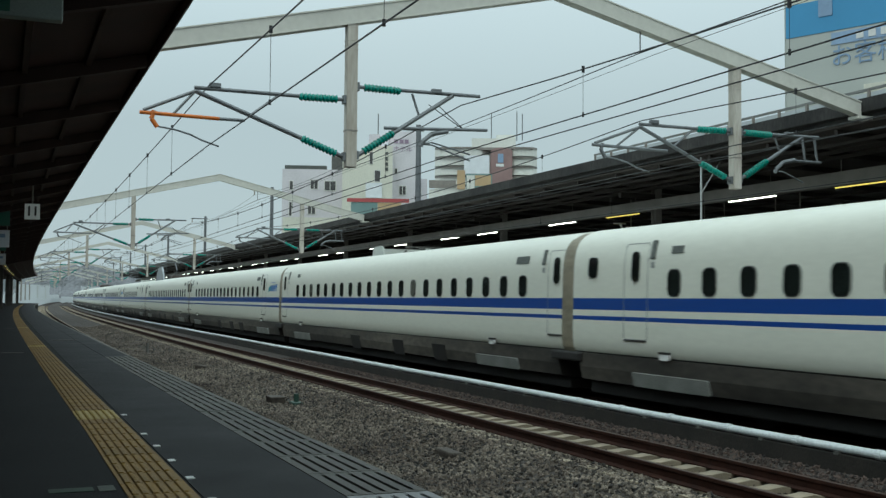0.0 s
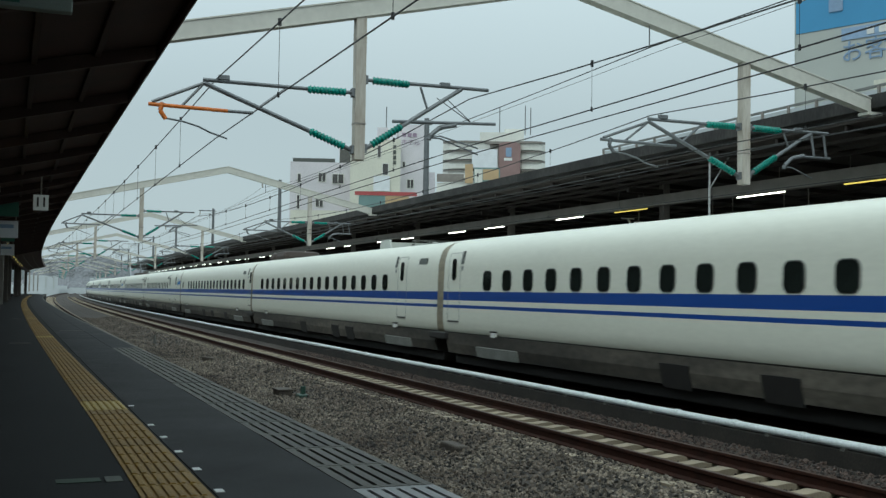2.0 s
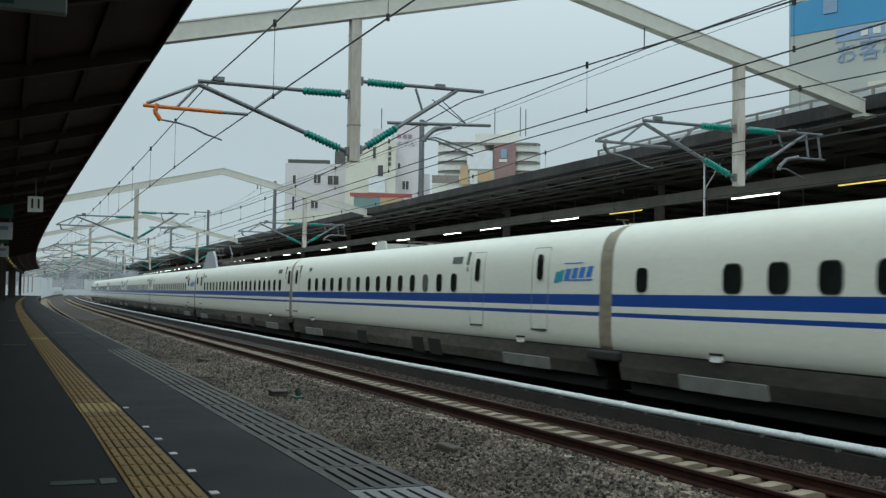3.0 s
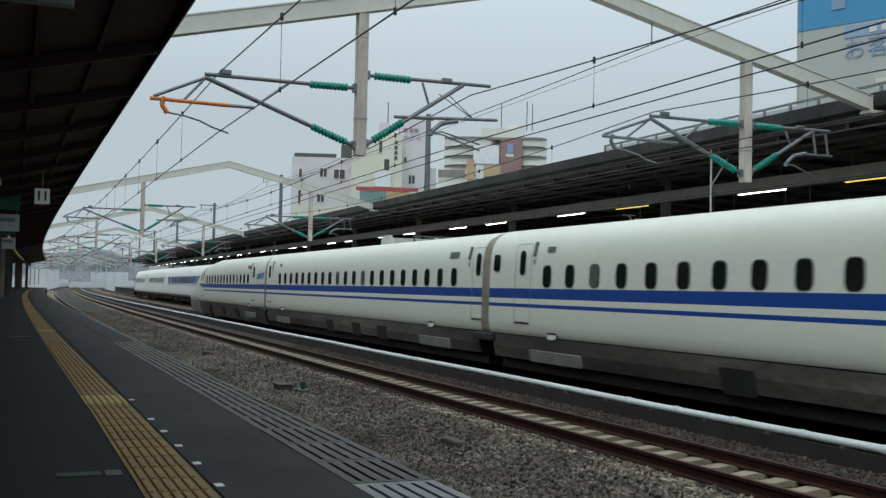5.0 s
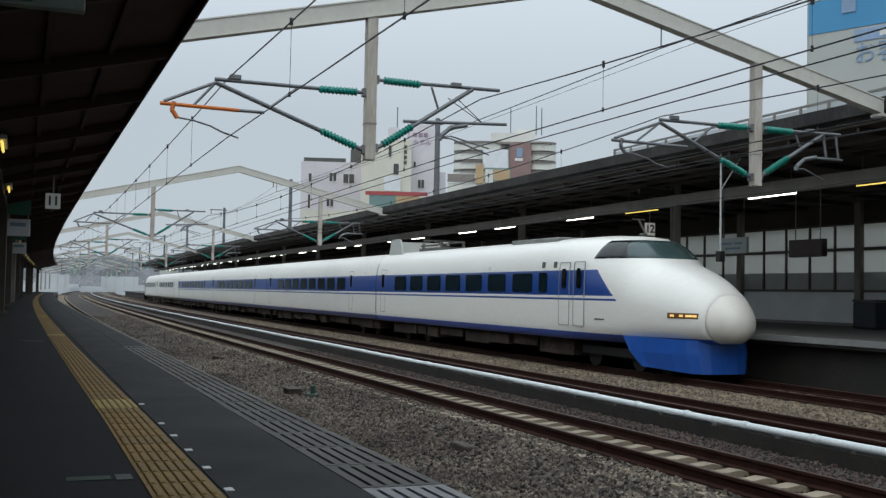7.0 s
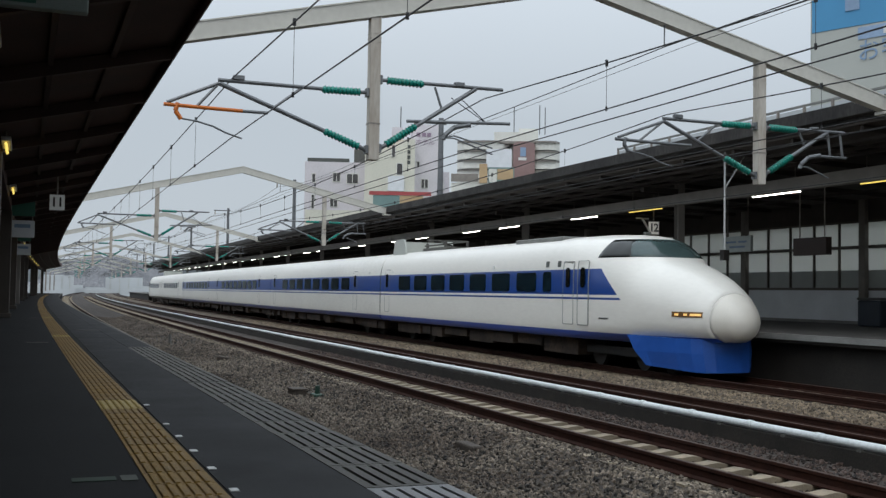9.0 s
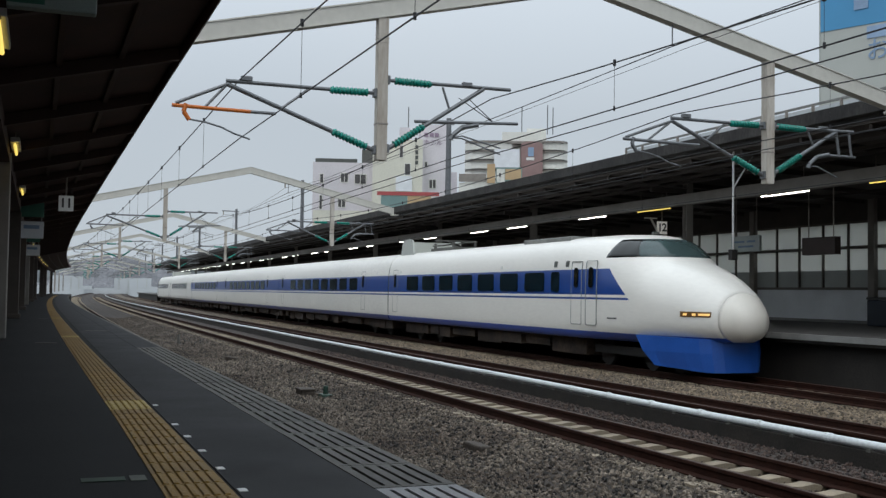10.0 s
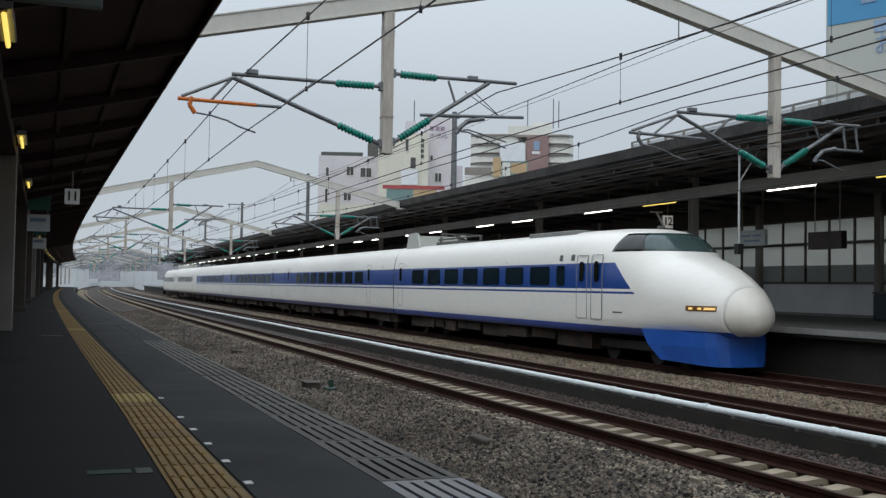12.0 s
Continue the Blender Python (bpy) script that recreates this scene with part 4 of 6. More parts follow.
plain_under = mesh_of("underframe", one_box(-1.38, 1.38, 0.5, 24.5, 0.22, 0.455, bevel=0.03), M_BLACK)
for k, (near, far) in CARS.items():
    base = n_pose(0).inverted() @ n_pose(25.0 * k)
    tail, head = far is TAIL, near is TAIL
    if tail or head:
        us = [0, 0.06, 0.15, 0.3, 0.5, 0.8, 1.2, 1.8, 2.4, 3.1, 3.8, 4.6, 5.1, 5.6, 6.1, 6.6, 7.3, 8.0, 8.7, 9.4, 10.0, 10.7, 11.6, 12.8, 13.0, 13.3, 27.09, 27.12, 27.13]
        nose_bm = loft([skin(N_STOPS, u) for u in us])
        side = 1 if tail else -1
        for v in nose_bm.verts:
            v.co.y = (27.35 - v.co.y) if side > 0 else (v.co.y - 2.35)
        bmesh.ops.recalc_face_normals(nose_bm, faces=nose_bm.faces[:])
        car = part("car_body", nose_bm, M_TAIL if side > 0 else M_WHITE, express, "white end car with a long flattened nose", base, True)
        nose_m = Matrix.Translation((0, 27.35, 0)) @ Matrix.Rotation(math.pi, 4, "Z") if side > 0 else Matrix.Translation((0, -2.35, 0))
        glass = part("windscreen", glazing(N_STOPS, 2.34, 2.95, 7.1, 7.3, "front", 0.8, low=3.5), M_GLASS, car, "dark curved windscreen", nose_m, True)
        lows = [[Vector((x * section(u, N_STOPS)[0] / 1.68, u, z)) for x, z in ((-1.66, section(u, N_STOPS)[2] + 0.06), (-1.42, 0.26 + max(0, 0.4 - 0.2 * u)), (1.42, 0.26 + max(0, 0.4 - 0.2 * u)), (1.66, section(u, N_STOPS)[2] + 0.06))]
                for u in (0.18, 0.35, 0.8, 1.6, 2.6, 4.0, 6.0, 7.6, 26.8)]
        part("skirt", loft(lows[-2:]), M_SKIRT, car, "", nose_m)
        part("nose_underside", loft(lows[:-1]), M_NOSEGREY, car, "grey weathered underside of the nose", nose_m)
        for s in (-1, 1):
            for name, mesh, u, z in (("cab_door_window", "cabwin", 8.25, 2.52), ("door_window", "doorwin", 9.22, 2.66)):
                lean = math.degrees(math.atan2(skin_x(N_STOPS, u, z - 0.2) - skin_x(N_STOPS, u, z + 0.2), 0.4))
                part(name, SH[mesh], None, car, "", nose_m @ pose(s * (skin_x(N_STOPS, u, z) + 0.004), u, z, 0, -s * lean, 0))
            part("door_outline", SH["ndoor"], None, car, "", nose_m @ pose(0, 9.25, 0, 0, 0, 90 - 90 * s))
            part("side_indicator", surf(N_STOPS, 9.68, 9.84, 2.82, 3.06, s, 0.006), M_VENT, car, "", nose_m)
            part("step_light", surf(N_STOPS, 5.65, 6.0, 1.0, 1.12, s, 0.03), M_SIGN, car, "", nose_m)
            part("seam_bar", surf(N_STOPS, 8.75, 9.5, 1.36, 1.385, s, 0.004, 0.01), M_VENT, car, "", nose_m)
    else:
        car = part("car_body", plain_body, None, express, "", base)
        part("skirt", plain_skirt, None, car)
        part("underframe", plain_under, None, car)
    y0, y1 = (0.0, 25.0)
    end_parts(car, near, y0 - (2.35 if head else 0), 1)
    end_parts(car, far, y1 + (2.35 if tail else 0), -1)
    wide = k in (4, 5, 6)
    start = near["first"] - (2.35 if head else 0)
    room = y1 + (2.35 if tail else 0) - far["first"] - start
    n = round(room / (1.115 if wide else 0.995)) + 1
    pitch = room / (n - 1)
    shut = {rng.randrange(n) for _ in range(2)}
    for i in range(n):
        y = start + i * pitch
        for s in (-1, 1):
            on_side(SH["grim" if wide else "rim"], "window_rim", car, s, y, 2.385, FULL_N, -0.002)
            on_side(SH["gwin" if wide else "blind" if i in shut else "win"], "window", car, s, y, 2.385, FULL_N, 0.006)
            if k == 5 and n - 8 < i < n - 4:
                on_side(SH["gblind"], "blind", car, s, y, 2.385 + 0.10, FULL_N, 0.009, "pale half-drawn window blind")
    for y in (3.9, 21.1):
        bogie(car, y)
    for s in (-1, 1):
        for y in (3.6, 21.4):
            if tail and y > 20:
                continue
            part("skirt_plate", SH["plate"], None, car, "pale bogie cover plate", pose(s * 1.63, y, 0.62, 0, s * 14, 0))
        for y in (8.2, 11.0, 15.0):
            part("skirt_hatch", SH["hatch"], None, car, "", pose(s * 1.62, y + rng.uniform(-1, 1), 0.66, 0, s * 14, 0))
    if not tail:
        part("gangway_bellows", bellows, None, car, "weathered tan rubber gangway bellows", pose(0, 25.0, 0))
        part("coupler_box", coupler, None, car, "", pose(0, 25.0, 0))
    if k in PANTO:
        pantograph_cover(car, PANTO[k], k != 5)

# ---- the waiting train ----


def o_pose(y):
    return frame_at(TRACK_C, y, RAIL)


def equipment(y0, y1, seed):
    """Boxes of uneven depth hung side by side below the floor."""
    bm, r, y = bmesh.new(), random.Random(seed), y0
    box(bm, -1.30, 1.30, y0, y1, 0.72, 0.90)
    while y < y1 - 0.8:
        w = min(r.uniform(0.7, 2.4), y1 - y - 0.1)
        for s_ in (-1, 1):
            e = r.uniform(1.16, 1.36)
            box(bm, *sorted((s_ * 0.3, s_ * e)), y, y + w, r.uniform(0.26, 0.46), 0.715)
        y += w + r.uniform(0.08, 0.35)
    return bm


O_NOSE = 22.35
END = 25.3
local_train = thing("local_train", o_pose(O_NOSE), "older white pointed-nose train with a blue window band, standing", "train")
o_us = [0.632, 0.75, 0.9, 1.3, 1.6, 2.0, 2.3, 2.55, 2.9, 3.05, 3.2, 3.4, 3.6, 3.8, 4.1, 4.45, 4.8, 5.4, 6.0, 6.7, 7.2, 7.3, 7.5, 25.05, 25.08, 25.1]
front_mesh = mesh_of("car_body", loft([skin(O_STOPS, u) for u in o_us]), M_OLD, True)
mid_body = mesh_of("car_body", loft([skin([(0, *FULL_O), (40, *FULL_O)], u) for u in (0.2, 0.21, 0.24, 24.76, 24.79, 24.8)]), striped("ivory_and_blue_car_paint", (0.80, 0.785, 0.735), [(2.11, 2.87, BLUE), (1.97, 2.03, BLUE), (0.5, 1.03, (0.012, 0.04, 0.21))], 0.28), True)
PLAIN = striped("plain_ivory_car_paint", (0.80, 0.785, 0.735), [(0.5, 1.03, (0.03, 0.04, 0.06))], 0.3, dirt=0.04)
plain_mid, plain_front = mid_body.copy(), front_mesh.copy()
plain_mid.materials[0] = plain_front.materials[0] = PLAIN
M_RUSTY = mat("rust_brown_underframe", (0.070, 0.045, 0.030), 0.85, vary=0.6, scale=1.2, fine=9, dirt=(0.010, 0.007, 0.006))
under = mesh_of("underframe", equipment(0.6, 24.4, 21), M_RUSTY)
front_under = mesh_of("underframe", equipment(6.8, 24.8, 22), M_RUSTY)
o_gang = mesh_of("gangway_bellows", loft([skin([(0, 1.62, 3.84, 0.95, 2.05, 4.0), (40, 1.62, 3.84, 0.95, 2.05, 4.0)], u) for u in (-0.22, 0.22)]), M_VENT)
OCARS = 6
for k in range(OCARS):
    if k == 0:
        base = Matrix()
    else:
        base = o_pose(0).inverted() @ o_pose(END + 25 * (k - 1))
    if k in (0, OCARS - 1):
        if k:
            base = o_pose(0).inverted() @ o_pose(END + 25 * (k - 1) + END) @ Matrix.Rotation(math.pi, 4, "Z")
        car = part("car_body", plain_front if k else front_mesh, None, local_train, "white end car with a blunt pointed nose", base)
        part("underframe", front_under, None, car)
        for s in (-1, 1):
            part("windscreen_side", glazing(O_STOPS, 3.19, 3.72, 5.10, 4.95, s, 0.54), M_GLASS, car, "dark side pane of the cab windscreen", None, True)
            lamp = part("headlamp", surf(O_STOPS, 0.80, 1.68, 1.56, 1.70, s, 0.012), M_LAMPBOX, car, "slim amber headlamp in a long recess")
            for u, h in ((0.98, 0.15), (1.26, 0.05), (1.52, 0.06)):
                part("bulb", surf(O_STOPS, u - h, u + h, 1.600, 1.655, s, 0.022), M_LAMP, lamp, "lit amber bulb")
            part("maker_mark", surf(O_STOPS, 4.25, 4.75, 1.42, 1.46, s, 0.003, 0.004), M_VENT, car, "small grey painted mark")
        part("windscreen", glazing(O_STOPS, 3.19, 3.72, 5.10, 4.95, "front", 0.54), M_TINT, car, "green-tinted cab windscreen", None, True)
        part("nose_cone", loft([skin(O_STOPS, u) for u in (0, 0.02, 0.05, 0.1, 0.18, 0.28, 0.4, 0.55, 0.62)]), M_NOSE, car, "cream rounded nose cap", None, True)
        cov = bmesh.new()
        for sx in (-1, 1):
            pts = [(23.0, 3.75), (23.35, 4.48), (23.75, 4.52), (24.6, 4.48), (24.9, 3.75)]
            a = [cov.verts.new((sx * 1.18, y, z)) for y, z in pts]
            b = [cov.verts.new((sx * 1.10, y, z)) for y, z in pts]
            cov.faces.new(a)
            cov.faces.new(b[::-1])
            for q in range(5):
                cov.faces.new((a[q], a[(q + 1) % 5], b[(q + 1) % 5], b[q]))
        box(cov, -1.10, 1.10, 24.5, 24.56, 3.8, 4.44)
        bmesh.ops.recalc_face_normals(cov, faces=cov.faces[:])
        part("roof_shield", cov, M_SIGNGREY, car, "pale roof noise shield")
        pan = bmesh.new()
        box(pan, -0.6, 0.6, 19.6, 22.4, 3.92, 4.06)
        for dy in (19.9, 22.1):
            for dx in (-0.5, 0.5):
                tube(pan, (dx, dy, 3.9), (dx, dy, 4.28), 0.07, 8)
        tube(pan, (-0.7, 21.9, 4.15), (0.7, 20.2, 4.32), 0.035)
        tube(pan, (0.7, 21.9, 4.15), (-0.7, 20.2, 4.32), 0.035)
        box(pan, -0.9, 0.9, 20.9, 21.15, 4.34, 4.40)
        part("pantograph", pan, M_BOX, car, "folded grey pantograph")
        part("roof_marker", one_box(-0.10, 0.10, 4.75, 4.9, 3.90, 3.985, bevel=0.02), M_VENT, car)
        part("roof_duct", one_box(-1.15, 1.15, 8.0, 11.5, 3.80, 3.965, bevel=0.03), M_PLATE, car)
        sk = loft([[Vector((x, u + dl, z)) for x, z, dl in ((-w, zt, 0), (-w * 1.0, 0.62, lo * 0.45), (-w * 0.93, zl, lo), (w * 0.93, zl, lo), (w * 1.0, 0.62, lo * 0.45), (w, zt, 0))]
                   for u, w, zt, lo, zl in ((0.92, 0.42, 1.0, -0.10, 0.13), (1.0, 0.72, 1.0, -0.10, 0.13), (1.2, 0.95, 1.0, -0.10, 0.14), (1.6, 1.16, 1.0, -0.10, 0.17), (2.1, 1.31, 1.02, -0.12, 0.20), (2.7, 1.44, 1.03, -0.34, 0.22), (3.35, 1.54, 1.03, -0.80, 0.24))])
        part("pilot_skirt", sk, M_BLUE if k == 0 else M_BLACK, car, "bright blue pilot skirt below the nose")
        for sx in (-1, 1):
            part("rail_guard", one_box(sx * 0.78 - 0.13, sx * 0.78 + 0.13, 1.95, 2.35, 0.04, 0.30, bevel=0.02), M_BLACK, car, "black rail guard below the skirt")
        doors, wins = (5.66, 6.58), [(7.98, "osmall")] + [(9.5 + 2.04 * i, "owin") for i in range(7)]
        bog = (4.9, 21.8)
        rear_door = (24.15,)
    else:
        car = part("car_body", plain_mid if k >= 4 else mid_body, None, local_train, "", base)
        part("underframe", under, None, car)
        doors, wins = (), [(6.1 + 2.04 * i, "owin") for i in range(8)]
        bog = (3.7, 21.3)
        rear_door = (4.3, 23.6)
    for s in (-1, 1):
        for y in doors + rear_door:
            part("door_outline", SH["odoor"], None, car, "", pose(0, y, 0, 0, 0, 90 - 90 * s))
            on_side(SH["odoorwin"], "door_window", car, s, y, 2.62, FULL_O, 0.008)
        for y, w in wins:
            on_side(SH[w], "window", car, s, y, 2.50, FULL_O, 0.004)
        if k == 0:
            for y in (7.2, 8.0):
                on_side(SH["sidelight"], "side_lamp", car, s, y, 3.05, FULL_O)
        for y in (12.2 if k == 0 else 1.9, 23.4):
            on_side(SH["step"], "side_lamp", car, s, y, 3.02, FULL_O).scale = (1, 0.5, 1)
    for y in bog:
        bogie(car, y)
    if k < OCARS - 1:
        part("gangway_bellows", o_gang, None, car, "", pose(0, END if k == 0 else 25.0, 0))


def motions():
    rows = [(t, n_pose(y)) for t, y in ((0, 19.42), (0.5, -9.88), (1.0, -38.33), (1.2, -50.65), (1.7, -80.05), (2.0, -98.1), (2.5, -127.58), (3.0, -157.0), (4.0, -216.5),
                                        (5.0, -276.05), (5.5, -305.93), (6.0, -335.5), (7, -395.0), (9, -514.2), (12, -693.0))]
    walk(express, rows)

# ---- overhead line ----
SPAN, FIRST = 36.65, 18.8
RIDGE, RIDGE_Z, SLOPE = 10.0, 7.10, 0.234
CONTACT, CARRIER = 3.50, 4.56


def beam_z(d):
    return RIDGE_Z - SLOPE * abs(d - RIDGE)


def insulator(p, q, r=0.078, n=10):
    bm = bmesh.new()
    p, q = Vector(p), Vector(q)
    tube(bm, p, q, r * 0.6, 10)
    for i in range(n):
        c = p.lerp(q, (i + 0.5) / n)
        e = (q - p).normalized() * ((q - p).length / n * 0.33)
        tube(bm, c - e, c + e, r, 12, r * 0.72)
    return bm


def cantilever(parent, x, s, zt, zb, arm, contact, orange=False):
    """A hinged bracket on side s of the mast at x; arm: (long, knee reach, end reach), a long one pulls the wire from outside, a short one pushes it."""
    def at(r, z):
        return Vector((x + s * r, 0, z))
    long_arm, knee_r, end = arm
    knee_z = zt - (0.06 if long_arm else 0.08)
    foot, knee = at(0.14, zb), at(knee_r, knee_z if long_arm else zt - 0.01)
    d = (knee - foot).normalized()
    part("top_insulator", insulator(at(0.26, zt), at(0.98, zt - 0.01)), M_GREEN, parent, "ribbed green insulator", None, True)
    part("stay_insulator", insulator(foot + d * 0.14, foot + d * 0.84), M_GREEN, parent, "ribbed green insulator", None, True)
    tip = knee_r + 0.02 if long_arm else end
    part("top_tube", tube(bmesh.new(), at(0.10, zt), at(tip, knee_z + (0.06 if long_arm else 0.10)), 0.036), M_GALV, parent, "grey galvanised top tube")
    part("stay_tube", tube(bmesh.new(), foot, knee, 0.042), M_GALV, parent, "grey galvanised stay tube")
    part("wire_clamp", one_box(x + s * (knee_r - 0.34) - 0.1, x + s * (knee_r - 0.34) + 0.1, -0.05, 0.05, knee_z + 0.08, knee_z + 0.17, bevel=0.015), M_GALV, parent)
    m = foot.lerp(knee, 0.64)
    part("brace", tube(bmesh.new(), m, at((m.x - x) * s - 0.48 if long_arm else (m.x - x) * s - 0.15, zt - 0.04), 0.024), M_GALV, parent)
    zr = 4.0 if zt > 4.4 else zt - 0.45
    if long_arm:
        part("outer_strut", tube(bmesh.new(), knee, at(end, zr + 0.06), 0.030), M_GALV, parent)
        part("inner_strut", tube(bmesh.new(), knee, at(end - 0.50, zr + 0.02), 0.024), M_GALV, parent)
        part("registration_tube", tube(bmesh.new(), at(end - 1.30, zr), at(end + 0.06, zr + 0.02), 0.034), M_ORANGE if orange else M_GALV, parent, "orange painted registration tube" if orange else "")
        part("registration_end", tube(bmesh.new(), at(end - 1.75, zr), at(end - 1.30, zr), 0.030), M_GALV, parent)
        c = bmesh.new()
        pipe_along(c, [at(end - 0.18, zr + 0.06), at(end - 0.14, zr - 0.08), at(end - 0.24, zr - 0.22)], 0.04, 8)
        part("drop_clamp", c, M_ORANGE if orange else M_GALV, parent)
        a = bmesh.new()
        pipe_along(a, [at(end - 0.18, zr - 0.20), at(end - 0.52, zr - 0.24), at(end - 0.80, zr - 0.31), at(end - 1.0, zr - 0.40), at(end - 1.30, contact + 0.01)], 0.017)
        part("steady_arm", a, M_GALV, parent)
    else:
        wide_arm = end > 2.4
        r0, r1 = (0.66, end + 0.16) if wide_arm else (end - 0.78, end + 0.06)
        z0, z1 = zr + (0.05 if wide_arm else -0.02), zr + (0.15 if wide_arm else -0.02)
        part("registration_tube", tube(bmesh.new(), at(r0, z0), at(r1, z1), 0.032), M_GALV, parent)
        q = 1.95 if wide_arm else 1.62
        c = bmesh.new()
        pipe_along(c, [at(q, z0 + 0.02), at(q - 0.33, z0 - 0.05), at(q - 0.53, z0 - 0.22), at(q - 0.55, z0 - 0.30)], 0.045, 8)
        part("drop_clamp", c, M_GALV, parent)
        for dz in (0.0, 0.12) if wide_arm else (0.0,):
            a = bmesh.new()
            pipe_along(a, [at(q - 0.53, z0 - 0.26), at(q - 0.33, z0 - 0.26 + dz * 0.4), at(q + (0.47 if wide_arm else 0.22), contact + 0.01 + dz)], 0.016)
            part("steady_arm", a, M_GALV, parent)
        if wide_arm:
            for r in (1.55, 1.75):
                part("stay_wire", tube(bmesh.new(), at(r, zt - 0.22), at(r + 0.75 - (r - 1.55), zr + 0.12), 0.009, 5), M_WIRE, parent)
        else:
            for r in (end - 0.40, end - 0.06):
                part("drop_tube", tube(bmesh.new(), at(r - 0.06, knee_z + 0.08), at(r + 0.02, z1), 0.028), M_GALV, parent)


def gantry(i):
    y = FIRST + SPAN * i
    g = thing("overhead_gantry", frame_at(0, y), "cream steel portal gantry carrying the overhead wires", "gantry", "overhead line gantries")
    for d0, d1 in ((-0.75, RIDGE - 0.001), (RIDGE + 0.001, 17.84)):
        ii = [(-0.12, -0.17), (0.12, -0.17), (0.12, -0.145), (0.10, -0.14), (0.10, 0.14), (0.12, 0.145), (0.12, 0.17), (-0.12, 0.17), (-0.12, 0.145), (-0.10, 0.14), (-0.10, -0.14), (-0.12, -0.145)]
        bm = loft([[Vector((d, y_, beam_z(d) + dz)) for y_, dz in ii] for d in (d0, d1)])
        part("portal_beam", bm, M_BEAM, g)
    part("column", one_box(-0.90, -0.60, -0.15, 0.15, 0.0, beam_z(-0.75) - 0.18, bevel=0.02), M_STEEL, g, "brown-grey gantry column on the platform")
    part("end_bracket", one_box(17.70, 18.12, -0.16, 0.16, beam_z(17.8) - 0.24, beam_z(17.8) - 0.172), M_BEAM, g)
    for d in (5.72, 14.40):
        m = bmesh.new()
        zt = beam_z(d) - 0.14
        box(m, d - 0.10, d + 0.10, -0.10, 0.10, 3.27, zt, bevel=0.012)
        part("drop_mast", m, M_MAST, g, "weathered square drop mast")
        for s_, zz in ((-1, 4.52), (-1, 3.46), (1, 4.78 if d < 10 else 4.52), (1, 3.50)):
            part("arm_bracket", one_box(d + s_ * 0.128 - 0.027, d + s_ * 0.128 + 0.027, -0.07, 0.07, zz - 0.08, zz + 0.08, bevel=0.008), M_GALV, g)
        for zz, hh in ((3.93, 0.03), (zt - 0.34, 0.014), (zt - 0.42, 0.014), (zt - 0.50, 0.014)):
            part("mast_band", one_box(d - 0.106, d + 0.106, -0.106, 0.106, zz, zz + hh), M_STEEL if hh > 0.02 else M_MAST, g)
        cantilever(g, d, -1, 4.52, 3.46, (True, 2.84, 3.72) if d < 10 else (True, 2.40, 3.48), 3.50 if d < 10 else 3.52, d < 10 and i == 0)
        cantilever(g, d, 1, 4.78 if d < 10 else 4.52, 3.50, (False, 2.05, 2.62) if d < 10 else (False, 1.80, 2.28), 3.52 if d < 10 else 3.50)
    if i > 0:
        part("tall_mast", tube(bmesh.new(), (21.0, 0, 5.7), (21.0, 0, 10.6), 0.17, 12, 0.14), M_GALV, g, "tall grey steel mast above the canopy")
        part("cross_arm", one_box(19.3, 21.3, -0.05, 0.05, 10.25, 10.36), M_GALV, g)
        part("arm_insulator", insulator((19.45, 0, 10.25), (19.45, 0, 9.85), 0.07, 5), M_MAST, g)
    for d in (12.0,):
        part("hanger", tube(bmesh.new(), (d, 0, beam_z(d) - 0.17), (d, 0, beam_z(d) - 0.62), 0.014, 8), M_GALV, g)
    return g


for i in range(0, 9):
    gantry(i)


def strand(d, zf, name, label, r, zig=0.0, i0=-2, i1=8):
    """A wire over all the spans; zf(f) is its height along one span."""
    bm = bmesh.new()
    pts = []
    for i in range(i0, i1):
        s = (-1) ** i
        for j in range(10):
            f = j / 10
            pts.append(on_line(d + zig * s * (1 - 2 * f), FIRST + SPAN * (i + f), zf(f)))
    rings = [[bm.verts.new(p + Vector((r * math.cos(a * math.tau / 5), 0, r * math.sin(a * math.tau / 5)))) for a in range(5)] for p in pts]
    for u, v in zip(rings[:-1], rings[1:]):
        for a in range(5):
            bm.faces.new((u[a], u[(a + 1) % 5], v[(a + 1) % 5], v[a]))
    return tagged(part(name, bm, M_WIRE), label, "wire", "overhead wires")


